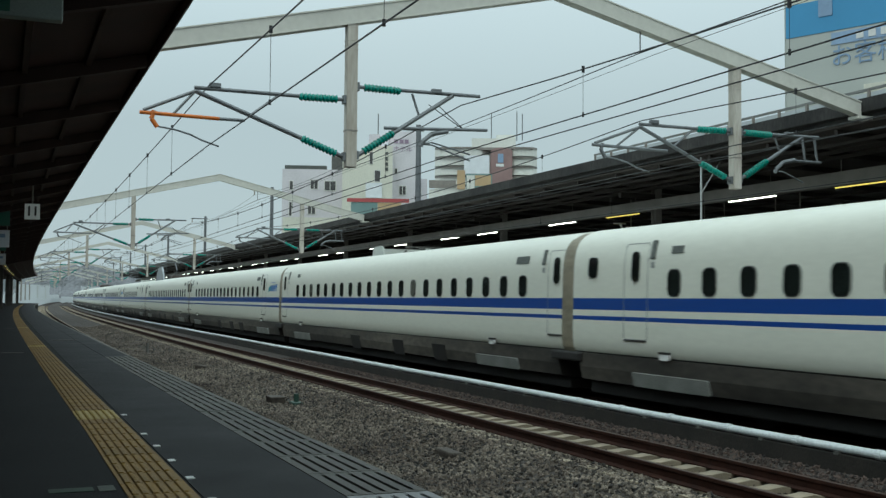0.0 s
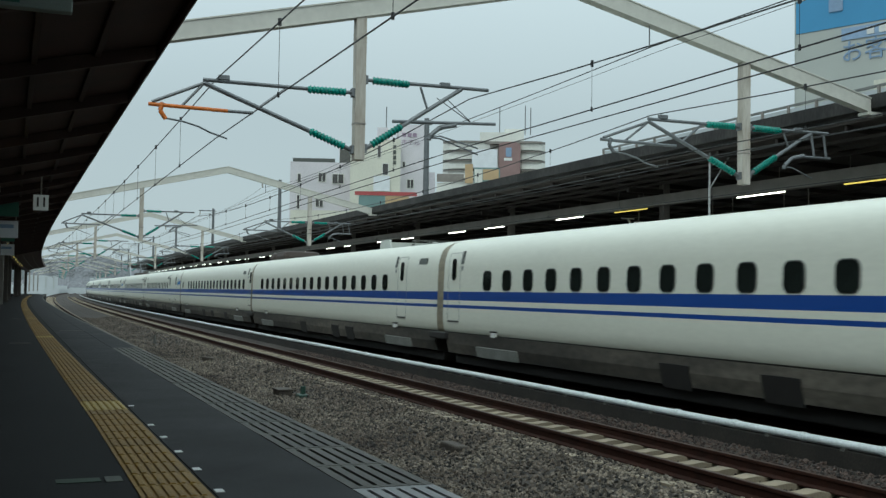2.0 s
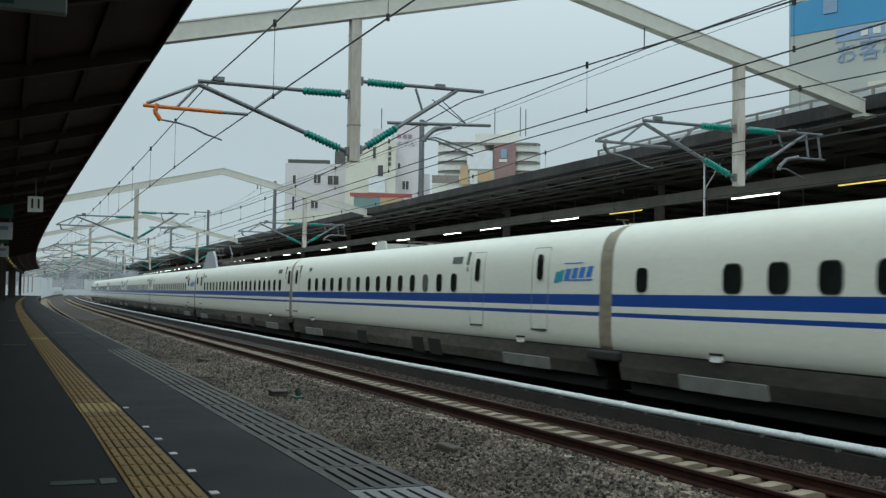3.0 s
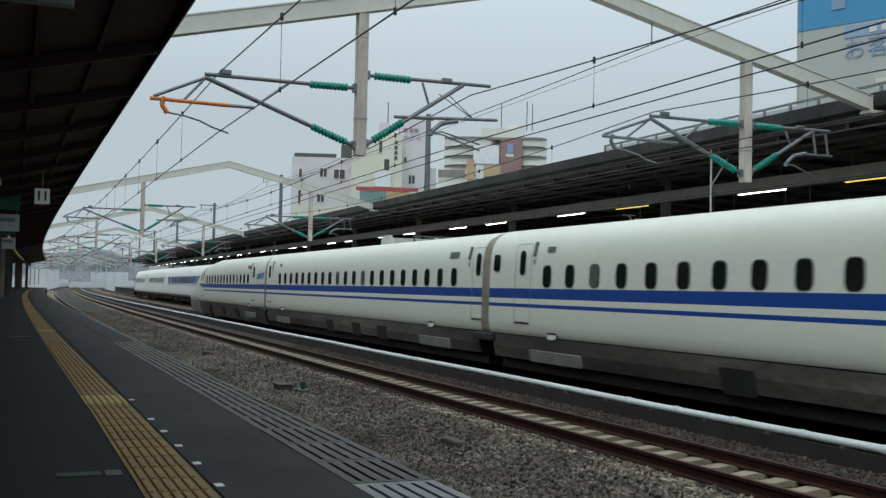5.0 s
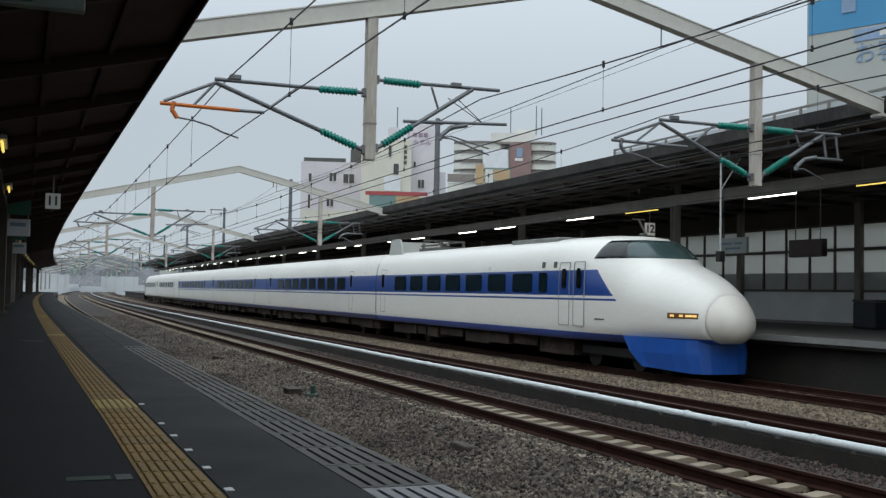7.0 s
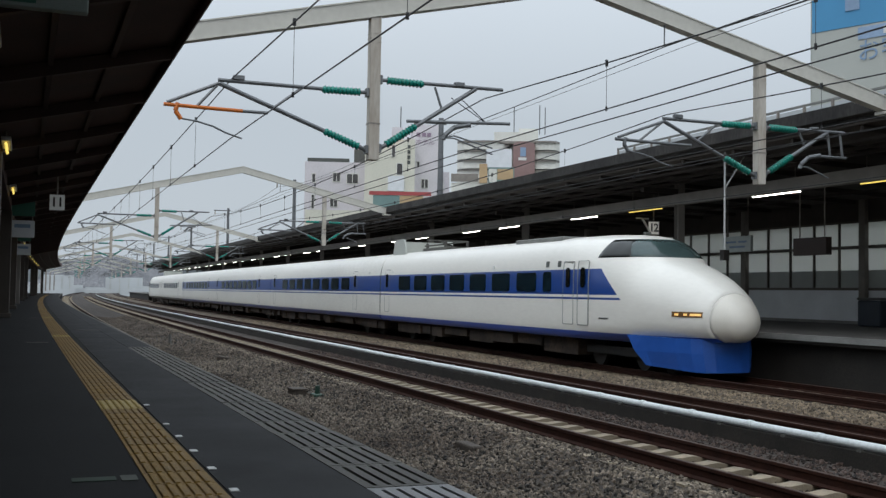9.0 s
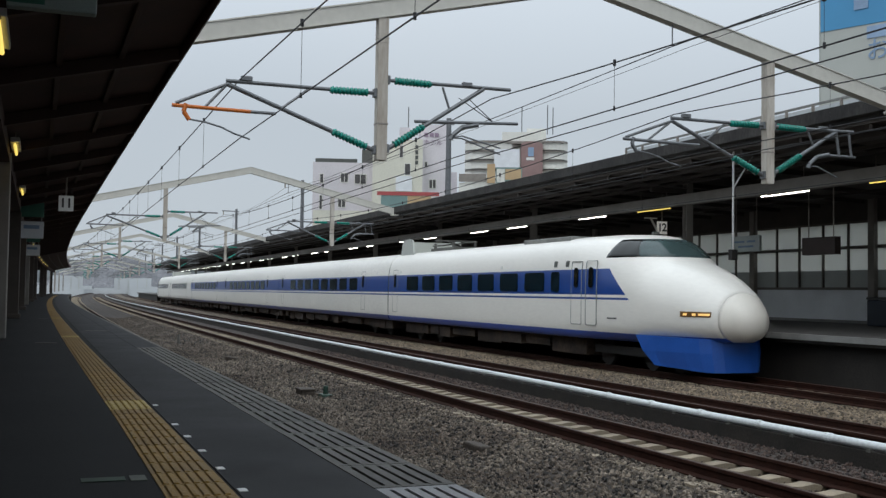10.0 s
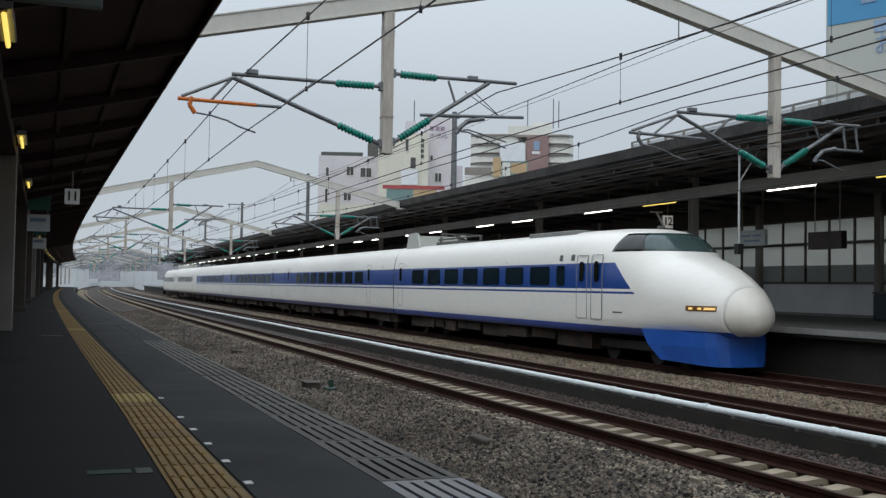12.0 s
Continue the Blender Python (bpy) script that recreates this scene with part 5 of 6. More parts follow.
# the main tracks have an auxiliary wire between messenger and contact wire
for d, zig, zc, main in ((3.25, -0.15, 3.50, False), (8.2, -0.25, 3.52, True), (12.3, -0.25, 3.52, True), (16.8, 0.15, 3.50, False)):
    def carrier_z(f):
        return (4.60 if main else 4.56) - (0.46 if main else 0.12) * 4 * f * (1 - f)
    strand(d, lambda f: zc, "contact_wire", "dark copper contact wire above the track", 0.010, zig)
    strand(d, carrier_z, "messenger_wire", "dark stranded messenger wire above the track", 0.012, zig)
    if main:
        strand(d, lambda f: zc + 0.17, "auxiliary_wire", "dark auxiliary wire just above the contact wire", 0.011, zig)
    bm = bmesh.new()
    for i in range(-2, 8):
        for j in range(1, 8):
            f = j / 8
            s = (-1) ** i
            dd, y, zz = d + zig * s * (1 - 2 * f), FIRST + SPAN * (i + f), carrier_z(f)
            zlow = zc + (0.17 if main else 0.0)
            tube(bm, on_line(dd, y, zlow), on_line(dd, y, zz), 0.004, 4)
            tube(bm, on_line(dd, y, zz - 0.05), on_line(dd, y, zz + 0.05), 0.026, 6)
            tube(bm, on_line(dd, y, zlow - 0.03), on_line(dd, y, zlow + 0.04), 0.018, 6)
    tagged(part("dropper_wires", bm, M_WIRE), "thin dropper wires with clamps below the messenger wire", "dropper", kind="stuff")
strand(12.0, lambda f: beam_z(12.0) - 0.62 - 0.15 * 4 * f * (1 - f), "feeder_wire", "dark feeder cable strung between gantries", 0.012)
strand(12.45, lambda f: beam_z(12.0) - 0.58 - 0.10 * 4 * f * (1 - f), "feeder_wire", "thin dark feeder cable strung between gantries", 0.006)
strand(19.45, lambda f: 9.85 - 0.6 * 4 * f * (1 - f), "feeder_wire", "thin feeder cable above the far canopy", 0.012, 0.0, 1, 8)

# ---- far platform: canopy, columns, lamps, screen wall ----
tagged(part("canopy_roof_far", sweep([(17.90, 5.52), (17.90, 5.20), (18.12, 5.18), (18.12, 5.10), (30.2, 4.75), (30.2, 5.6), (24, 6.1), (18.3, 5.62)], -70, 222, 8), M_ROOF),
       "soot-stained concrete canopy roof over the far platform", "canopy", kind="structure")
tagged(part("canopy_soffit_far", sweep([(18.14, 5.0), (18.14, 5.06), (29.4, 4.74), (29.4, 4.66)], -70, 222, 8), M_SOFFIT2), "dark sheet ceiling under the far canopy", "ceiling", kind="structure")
tagged(part("canopy_girder", sweep([(20.85, 4.05), (20.85, 4.42), (21.15, 4.42), (21.15, 4.05)], -70, 222, 8), M_STEEL), "long grey-brown steel girder carrying the canopy", "girder", kind="structure")
M_JOIST = mat("dark_canopy_joist", (0.042, 0.032, 0.027), 0.8, vary=0.4, scale=1.5)
joist_bm = bmesh.new()
for y_ in (-0.05, 0.05):
    joist_bm.faces.new([joist_bm.verts.new(q) for q in ((18.2, y_, 4.84), (29.3, y_, 4.50), (29.3, y_, 4.655), (18.2, y_, 4.985))])
joist_bm.verts.ensure_lookup_table()
for i in range(4):
    joist_bm.faces.new([joist_bm.verts[q] for q in (i, (i + 1) % 4, 4 + (i + 1) % 4, 4 + i)])
bmesh.ops.recalc_face_normals(joist_bm, faces=joist_bm.faces[:])
JOIST = mesh_of("canopy_joist", joist_bm, M_JOIST)
for k in range(64):
    tagged(part("canopy_joist", JOIST, None, None, "", frame_at(0, 9.9 + 2.5 * k)), "dark steel joist under the far canopy", "joist", "far canopy joists")
for d in (18.9, 19.7, 20.4, 22.6, 24.4, 26.4):
    z = 4.84 - (d - 18.2) * 0.0306
    tagged(part("canopy_purlin", sweep([(d - 0.04, z - 0.09), (d - 0.04, z - 0.004), (d + 0.04, z - 0.004), (d + 0.04, z - 0.09)], 0, 222, 8), M_JOIST), "dark steel purlin under the far canopy", "purlin", kind="structure")
rail_top = thing("roof_railing", Matrix(), "pale grey low railing along the far canopy roof", "railing")
part("kick_board", sweep([(19.45, 5.66), (19.45, 5.86), (19.49, 5.86), (19.49, 5.66)], -20, 33.4, 6), M_ROOF, rail_top)
part("top_rail", sweep([(19.44, 6.08), (19.44, 6.14), (19.50, 6.14), (19.50, 6.08)], -20, 33.4, 6), M_PLATE, rail_top, "pale grey top rail")
part("screen_sheet", sweep([(19.46, 5.865), (19.46, 6.03), (19.475, 6.03), (19.475, 5.865)], -20, 33.4, 6), M_HAZE, rail_top, "pale sheet between the posts")
RPOST = mesh_of("post", one_box(-0.03, 0.03, -0.03, 0.03, 5.66, 6.10), M_STEEL)
for k in range(34):
    part("post", RPOST, None, rail_top, "", frame_at(19.43, 33.3 - 1.1 * k))
col_bm = bmesh.new()
box(col_bm, -0.13, 0.13, -0.13, -0.11, -0.1, 4.9)
box(col_bm, -0.13, 0.13, 0.11, 0.13, -0.1, 4.9)
box(col_bm, -0.012, 0.012, -0.11, 0.11, -0.1, 4.9)
column = thing("canopy_column", frame_at(21.0, 31.75), "grey-brown steel canopy column on the far platform", "column", "far canopy columns")
part("shaft", col_bm, M_STEEL, column)
part("arm", one_box(-1.5, 2.6, -0.08, 0.08, 4.44, 4.60, bevel=0.01), M_JOIST, column)
part("foot", one_box(-0.22, 0.22, -0.22, 0.22, -0.095, 0.06, bevel=0.02), M_CONC, column)
for k in list(range(-6, 0)) + list(range(1, 15)):
    copy_thing(column, frame_at(21.0, 31.75 + 12.5 * k))


def tube_lamp(d, y, z, warm, length=2.25):
    g = thing("fluorescent_lamp", frame_at(d, y, z), "lit warm yellow fluorescent lamp under the canopy" if warm else "lit white fluorescent lamp under the canopy", "lamp", "canopy lamps")
    part("tube", tube(bmesh.new(), (0, -length / 2, 0), (0, length / 2, 0), 0.035 if d > 5 else 0.022, 8), M_LIGHTW if warm else M_LIGHT, g)
    part("housing", one_box(-0.07, 0.07, -length / 2 - 0.03, length / 2 + 0.03, 0.04, 0.11, bevel=0.01), M_FIX, g)
    for s in (-1, 1):
        part("hanger", tube(bmesh.new(), (0, s * length * 0.4, 0.11), (0, s * length * 0.4, (4.95 - (d - 18) * 0.028) - z if d > 10 else 0.3), 0.012, 6), M_STEEL, g)


for k in range(-2, 15):
    tube_lamp(21.5, 34.8 + 12.4 * k, 4.10, k == 0 or k == -1)
    tube_lamp(21.5, 39.6 + 12.4 * k, 4.10, False)
tagged(part("lamp_trunking", sweep([(21.44, 4.225), (21.44, 4.26), (21.56, 4.26), (21.56, 4.225)], -40, 222, 8), M_FIX), "white lamp trunking running along the canopy", "trunking", kind="structure")

# screen wall with windows at the back of the platform
tagged(part("wall_back", sweep([(29.5, -0.12), (29.5, 0.02), (29.8, 0.02), (29.8, -0.12)], -70, 222, 8), M_CONC), "low concrete base of the back wall", "wall", kind="structure")
tagged(part("wall_panels", sweep([(29.52, 0.02), (29.52, 1.20), (29.75, 1.20), (29.75, 0.02)], -70, 222, 8), M_PANEL), "pale blue-grey panelled lower wall of the platform", "wall", kind="structure")
tagged(part("wall_top", sweep([(29.5, 3.88), (29.5, 4.80), (29.8, 4.80), (29.8, 3.88)], -70, 222, 8), M_SOFFIT2), "dark upper wall above the windows", "wall", kind="structure")
for z0, z1 in ((1.20, 1.30), (2.80, 2.92), (3.80, 3.88)):
    tagged(part("window_rail", sweep([(29.5, z0), (29.5, z1), (29.64, z1), (29.64, z0)], -70, 222, 8), M_FRAME), "brown horizontal window rail", "window frame", kind="structure")
pane_hi = mesh_of("pane", one_box(-0.008, 0.008, 0.04, 1.41, 2.92, 3.80), M_FROST)
pane_mid = mesh_of("pane", one_box(-0.008, 0.008, 0.04, 1.41, 1.98, 2.80), M_FROST)
pane_low = mesh_of("pane", one_box(-0.008, 0.008, 0.04, 1.41, 1.30, 1.975), M_PANE2)
mull = mesh_of("mullion", one_box(-0.07, 0.05, -0.035, 0.035, 1.30, 3.80), M_FRAME)
wallpost = mesh_of("post", one_box(-0.18, 0.02, -0.16, 0.16, -0.10, 4.70, bevel=0.01), M_STEEL)
win = None
for k in range(-8, 60):
    y = 14.6 + 1.455 * k
    if k % 5 == 2 or win is None:
        win = thing("window_bank", Matrix(), "bank of frosted windows in brown frames behind the platform", "window", "platform windows", "structure")
    for me in (pane_hi, pane_mid, pane_low):
        part("pane", me, None, win, "", frame_at(29.60, y))
    part("mullion", mull, None, win, "", frame_at(29.58, y))
    if k % 5 == 2:
        part("post", wallpost, None, win, "grey-brown wall post", frame_at(29.50, y))

# signs and small things on the far platform
led = thing("departure_board", frame_at(24.0, 28.5, 2.58), "dark hanging departure board on the far platform", "sign")
part("case", one_box(-0.12, 0.12, -0.80, 0.80, -0.29, 0.29, bevel=0.015), mat("dark_brown_board_case", (0.035, 0.018, 0.014), 0.5), led)
for s in (-1, 1):
    part("rod", tube(bmesh.new(), (0, s * 0.6, 0.29), (0, s * 0.6, 2.26), 0.02, 8), M_STEEL, led)
ws = thing("hanging_sign", frame_at(24.0, 32.5, 2.80), "white hanging direction sign on the far platform", "sign")
part("panel", one_box(-0.06, 0.06, -0.82, 0.82, -0.29, 0.29, bevel=0.012), mat("pale_sign_panel", (0.55, 0.61, 0.60), 0.5, vary=0.1), ws)
for y0, y1, z in ((-0.60, -0.12, 0.08), (0.02, 0.62, 0.08), (-0.5, 0.4, -0.10)):
    part("text_bar", one_box(-0.066, -0.061, y0, y1, z - 0.035, z + 0.035), M_GREYBLUE, ws)
for s in (-1, 1):
    part("rod", tube(bmesh.new(), (0, s * 0.6, 0.29), (0, s * 0.6, 2.04), 0.02, 8), M_STEEL, ws)
sp = thing("hanging_speaker_pole", frame_at(18.3, 25.4, 0), "thin pale pole with a dark box hanging from the canopy", "pole")
part("pole", tube(bmesh.new(), (0, 0, 2.2), (0, 0, 5.06), 0.03, 8), M_FIX, sp)
part("stay", tube(bmesh.new(), (0.0, 0, 3.95), (0.75, 0, 5.03), 0.022, 8), M_FIX, sp)
part("dark_box", one_box(-0.10, 0.10, -0.09, 0.09, 1.90, 2.2, bevel=0.015), M_BLACK, sp)
kiosk = thing("vending_bin", frame_at(27.6, 29.4, -0.095), "dark blue-grey bin standing on the far platform", "bin")
part("body", one_box(-0.4, 0.4, -0.55, 0.55, 0, 0.92, bevel=0.06), mat("dark_slate_plastic", (0.02, 0.03, 0.045), 0.5), kiosk)
part("lid", one_box(-0.42, 0.42, -0.57, 0.57, 0.925, 1.02, bevel=0.04), M_BOX, kiosk)


def numeral(text, name, size, m, label, face=None):
    """A hanging number plate with its figures."""
    g = thing(name, m, label, "sign")
    part("plate", one_box(-0.175, 0.175, -0.02, 0.02, -0.19, 0.19, bevel=0.006), face or M_LITSIGN, g)
    for k, sign in enumerate(text):
        cu = bpy.data.curves.new("numeral", "FONT")
        cu.body, cu.size, cu.align_x, cu.align_y, cu.extrude, cu.offset = sign, size, "CENTER", "CENTER", 0.003, 0.007
        tmp = new("numeral", cu)
        me = bpy.data.meshes.new_from_object(tmp.evaluated_get(bpy.context.evaluated_depsgraph_get()))
        bpy.data.objects.remove(tmp)
        me.materials.append(M_INK)
        part("numeral", me, None, g, "black numeral", pose((k - 0.5) * size * 0.46, -0.026, 0, 90, 0, 0))
    return g


# a weak glow on plate 11 stands in for daylight from the open side
n11 = numeral("11", "track_number_sign", 0.32, frame_at(0.40, 25.0, 2.70), "white square sign with black number 11", mat("faintly_glowing_sign_face", (0.62, 0.64, 0.63), 0.5, vary=0.08, emit=0.10))
n11.scale = (0.9, 1, 0.9)
part("rod", tube(bmesh.new(), (0, 0, 0.19), (0, 0, 0.85), 0.02, 8), M_STEEL, n11)
n12 = numeral("12", "track_number_sign", 0.34, frame_at(22.0, 35.0, 3.45), "white square sign with black number 12")
part("rod", tube(bmesh.new(), (0, 0, 0.19), (0, 0, 1.42), 0.02, 8), M_STEEL, n12)
part("bracket", one_box(-0.03, 0.03, -0.02, 0.02, -0.24, 0.24, bevel=0.005), M_SIGN, n12, "pale slanting sign bracket", pose(-0.26, 0, 0.06, 0, -32, 0))
part("bracket_bar", one_box(-0.22, 0.22, -0.018, 0.018, -0.02, 0.02), M_SIGN, n12, "", pose(-0.40, 0, 0.28))
n12.scale = (1.25, 1, 1.25)

# ---- near canopy: a roof that dips away from the tracks ----
SOF = [(-6.5, 2.95), (-0.75, 3.12), (1.28, 3.56)]
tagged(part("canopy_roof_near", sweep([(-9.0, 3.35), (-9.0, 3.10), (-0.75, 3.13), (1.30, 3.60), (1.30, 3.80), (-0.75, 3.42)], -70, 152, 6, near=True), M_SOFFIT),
       "dark boarded canopy roof over the near platform", "canopy", kind="structure")
tagged(part("canopy_trim", sweep([(1.305, 3.52), (1.305, 3.82), (1.35, 3.82), (1.35, 3.50), (1.33, 3.49)], -70, 152, 6, near=True), M_GUTTER), "dark maroon edge trim of the near canopy", "trim", kind="structure")
tagged(part("canopy_beam_near", sweep([(-0.88, 2.86), (-0.88, 3.11), (-0.62, 3.11), (-0.62, 2.86)], -70, 152, 6, near=True), M_SOFFIT), "dark steel beam along the near canopy columns", "beam", kind="structure")
raft_bm = bmesh.new()
v = [raft_bm.verts.new(p) for y_ in (-0.05, 0.05) for p in ((-0.62, y_, 2.99), (1.28, y_, 3.44), (1.28, y_, 3.585), (-0.62, y_, 3.15))]
for f in ((0, 1, 2, 3), (7, 6, 5, 4), (0, 4, 5, 1), (1, 5, 6, 2), (2, 6, 7, 3), (3, 7, 4, 0)):
    raft_bm.faces.new([v[i] for i in f])
bmesh.ops.recalc_face_normals(raft_bm, faces=raft_bm.faces[:])
M_RAFT = mat("faded_brown_rafter", (0.050, 0.023, 0.019), 0.7, vary=0.3, scale=2)
RAFT = mesh_of("canopy_rafter", raft_bm, M_RAFT)
for k in range(26):
    y = 3.2 + 3.05 * k
    tagged(part("canopy_rafter", RAFT, None, None, "", frame_at(near_shift(y), y)), "dark brown rafter under the near canopy", "rafter", "near canopy rafters")
for d in (0.0, 0.65):
    z = 3.13 + (d + 0.75) * 0.2293
    tagged(part("canopy_purlin", sweep([(d - 0.03, z - 0.06), (d - 0.03, z + 0.01), (d + 0.03, z + 0.01), (d + 0.03, z - 0.06)], -20, 150, 6, near=True), M_RAFT), "dark brown purlin under the near canopy", "purlin", kind="structure")
M_NEARCOL = mat("dull_brown_column_paint", (0.085, 0.068, 0.056), 0.6, vary=0.25, scale=1.5)
near_col = thing("platform_column", frame_at(-0.75, 30.9), "brown-grey square canopy column on the near platform", "column", "near canopy columns")
part("shaft", one_box(-0.15, 0.15, -0.15, 0.15, -0.004, 2.855, bevel=0.02), M_NEARCOL, near_col)
part("base", one_box(-0.2, 0.2, -0.2, 0.2, -0.003, 0.12, bevel=0.02), M_NEARCOL, near_col)
for k in (1, 3, 4, 6, 7, 9):
    y = 30.9 + 12.2 * k
    copy_thing(near_col, frame_at(-0.75 + near_shift(y), y))
copy_thing(near_col, frame_at(-0.75, 6.5))
for k in range(14):
    y = 9.9 + 8.0 * k
    tube_lamp(-0.52 + near_shift(y), y, 2.98, True, 1.25)
near_sign = thing("hanging_sign", frame_at(-0.12, 8.0, 3.06), "white and green hanging station sign under the canopy", "sign")
# white panel with the canopy's shade put into its grey base colour
part("panel", one_box(-0.30, 0.30, -0.05, 0.05, -0.27, 0.10, bevel=0.01), mat("shaded_sign_panel", (0.33, 0.40, 0.38), 0.5), near_sign)
part("green_field", one_box(-0.305, -0.05, -0.056, -0.051, -0.24, 0.10), M_TEAL, near_sign)
for s in (-1, 1):
    part("rod", tube(bmesh.new(), (s * 0.2, 0, 0.10), (s * 0.2, 0, 0.22), 0.015, 6), M_STEEL, near_sign)
for y, d in ((31.0, -0.34), (48.0, -0.45)):
    sg = thing("hanging_sign", frame_at(d + near_shift(y), y, 2.62), "green and white hanging information sign under the canopy", "sign")
    part("green_panel", one_box(-0.31, 0.31, -0.05, 0.05, 0.12, 0.52, bevel=0.01), M_TEAL, sg)
    part("white_panel", one_box(-0.31, 0.31, -0.05, 0.05, -0.46, 0.0, bevel=0.01), M_PANEL, sg)
    part("text_bar", one_box(-0.2, 0.2, -0.056, -0.051, -0.2, -0.1), M_GREYBLUE, sg)
    for s in (-1, 1):
        part("rod", tube(bmesh.new(), (s * 0.25, 0, 0.0), (s * 0.25, 0, 0.60), 0.015, 6), M_STEEL, sg)
tagged(part("wall_platform_back", sweep([(-9.3, -2.5), (-9.3, 3.4), (-9.05, 3.4), (-9.05, -2.5)], -70, 160, 8), M_SOFFIT2), "dark wall closing the back of the near platform", "wall", kind="structure")

# ---- the town behind ----


def facing(bearing, dist, z=-2.6):
    """A place in the town by bearing from the line and distance, its front turned to the station."""
    a = radians(bearing)
    return Matrix.Translation((dist * math.sin(a), dist * math.cos(a), z)) @ pose(0, 0, 0, 0, 0, -bearing)


M_TOWNGLASS = mat("grey_town_window", (0.10, 0.095, 0.095), 0.2, vary=0.4, scale=0.6)


def window_part(parent, x, z, w, h, y, frame_m=None):
    f = part("window", one_box(x - w / 2 - 0.12, x + w / 2 + 0.12, y - 0.10, y - 0.004, z - h / 2 - 0.12, z + h / 2 + 0.12), frame_m or M_BALC, parent)
    part("pane", one_box(x - w / 2, x + w / 2, y - 0.14, y - 0.101, z - h / 2, z + h / 2), M_TOWNGLASS, f)
    if w > 1.0:
        part("window_bar", one_box(x - 0.05, x + 0.05, y - 0.17, y - 0.141, z - h / 2, z + h / 2), M_BALC, f)


# hotel: pinkish block with a cream wing and a taller tower
D_H = 190.0
S_H = D_H / 1889.0


def hx(px):
    return (px - 690) * S_H * 1.0


def hz(py):
    return (506 - py) * S_H + 0.835 + 2.6


hotel = thing("hotel_building", facing(18.3, D_H), "pinkish white hotel blocks with a cream wing", "building")
part("low_block", one_box(hx(562), hx(692), 0, 16, 0, hz(277)), M_HOUSE, hotel)
part("cream_wing", one_box(hx(668), hx(754), -6, 0, 0, hz(262)), M_CREAM, hotel)
part("cream_roof_slope", loft([[Vector((hx(690), y, hz(262))), Vector((hx(754), y, hz(262))), Vector((hx(754), y, hz(240))), Vector((hx(720), y, hz(243)))] for y in (-5.5, -0.2)]), M_CREAM, hotel)
part("tower", one_box(hx(752), hx(802), 0, 14, 0, hz(206)), M_HOUSE, hotel)
part("rear_block", one_box(hx(802), hx(820), 3, 14, 0, hz(287)), M_HOUSE, hotel)
part("lift_house", one_box(hx(715), hx(734), 4, 9, hz(277), hz(206)), M_HOUSE, hotel)
part("roof_tank", one_box(hx(648), hx(668), 1, 5, hz(277), hz(252)), M_BOX, hotel)
part("roof_rail", one_box(hx(566), hx(640), 0.3, 0.45, hz(277), hz(270)), M_VENT, hotel)
part("mast", tube(bmesh.new(), (hx(731), 6, hz(206)), (hx(731), 6, hz(165)), 0.1, 6), M_GALV, hotel)
for px, py, w, h in ((578, 306, 5, 15), (618, 304, 12, 15), (646, 306, 19, 16), (678, 308, 7, 15), (614, 347, 12, 18), (577, 348, 4, 24)):
    window_part(hotel, hx(px), hz(py), w * S_H, h * S_H, 0)
for px, py, w, h in ((728, 294, 9, 19), (717, 263, 5, 20)):
    window_part(hotel, hx(px), hz(py), w * S_H, h * S_H, -6)
for px, py, w, h in ((774, 312, 11, 15), (762, 277, 4, 8)):
    window_part(hotel, hx(px), hz(py), w * S_H, h * S_H, 0)
window_part(hotel, hx(806), hz(314), 5 * S_H, 15 * S_H, 3)
part("awning_vent", one_box(hx(708), hx(736), -6.6, -6.05, hz(332), hz(306)), M_PANEL, hotel)
for k in range(4):
    part("wall_sign_stroke", one_box(hx(741), hx(746), -6.14, -6.05, hz(258 + 9 * k), hz(252 + 9 * k)), M_VENT, hotel)
for k, px in enumerate((758, 768, 777)):
    for r, py in enumerate((221,)):
        part("wall_sign_stroke", one_box(hx(px), hx(px + 7), -0.12, -0.02, hz(py + 7), hz(py)), mat("mauve_sign_paint", (0.30, 0.22, 0.30), 0.6) if k + r == 0 else bpy.data.materials["mauve_sign_paint"], hotel)

shop = thing("roof_billboard", facing(18.3, 150.0), "roof billboard with red top edge and teal and ochre panels", "billboard")
S_B = 150.0 / 1889.0
bx = lambda px: (px - 690) * S_B
bz = lambda py: (506 - py) * S_B + 3.435
part("support", one_box(bx(675), bx(790), 0.2, 3.0, 0, bz(352)), M_CREAM, shop)
part("teal_panel", one_box(bx(683), bx(730), 0, 0.19, bz(362), bz(334)), M_BOARDG, shop)
part("ochre_panel", one_box(bx(730.2), bx(772), 0, 0.19, bz(362), bz(334)), M_OCHRE, shop)
part("red_edge", one_box(bx(676), bx(786), -0.1, 0.3, bz(333.5), bz(327)), M_RED, shop)
low_house = thing("low_shop_building", facing(16.8, 160.0), "low cream shop building behind the canopy", "building")
part("wall", one_box(-6.5, 5.0, 0, 8, 0, 15.6), M_CREAM, low_house)
for k in range(3):
    window_part(low_house, -4.5 + 3.4 * k, 13.2, 1.4, 1.5, 0)

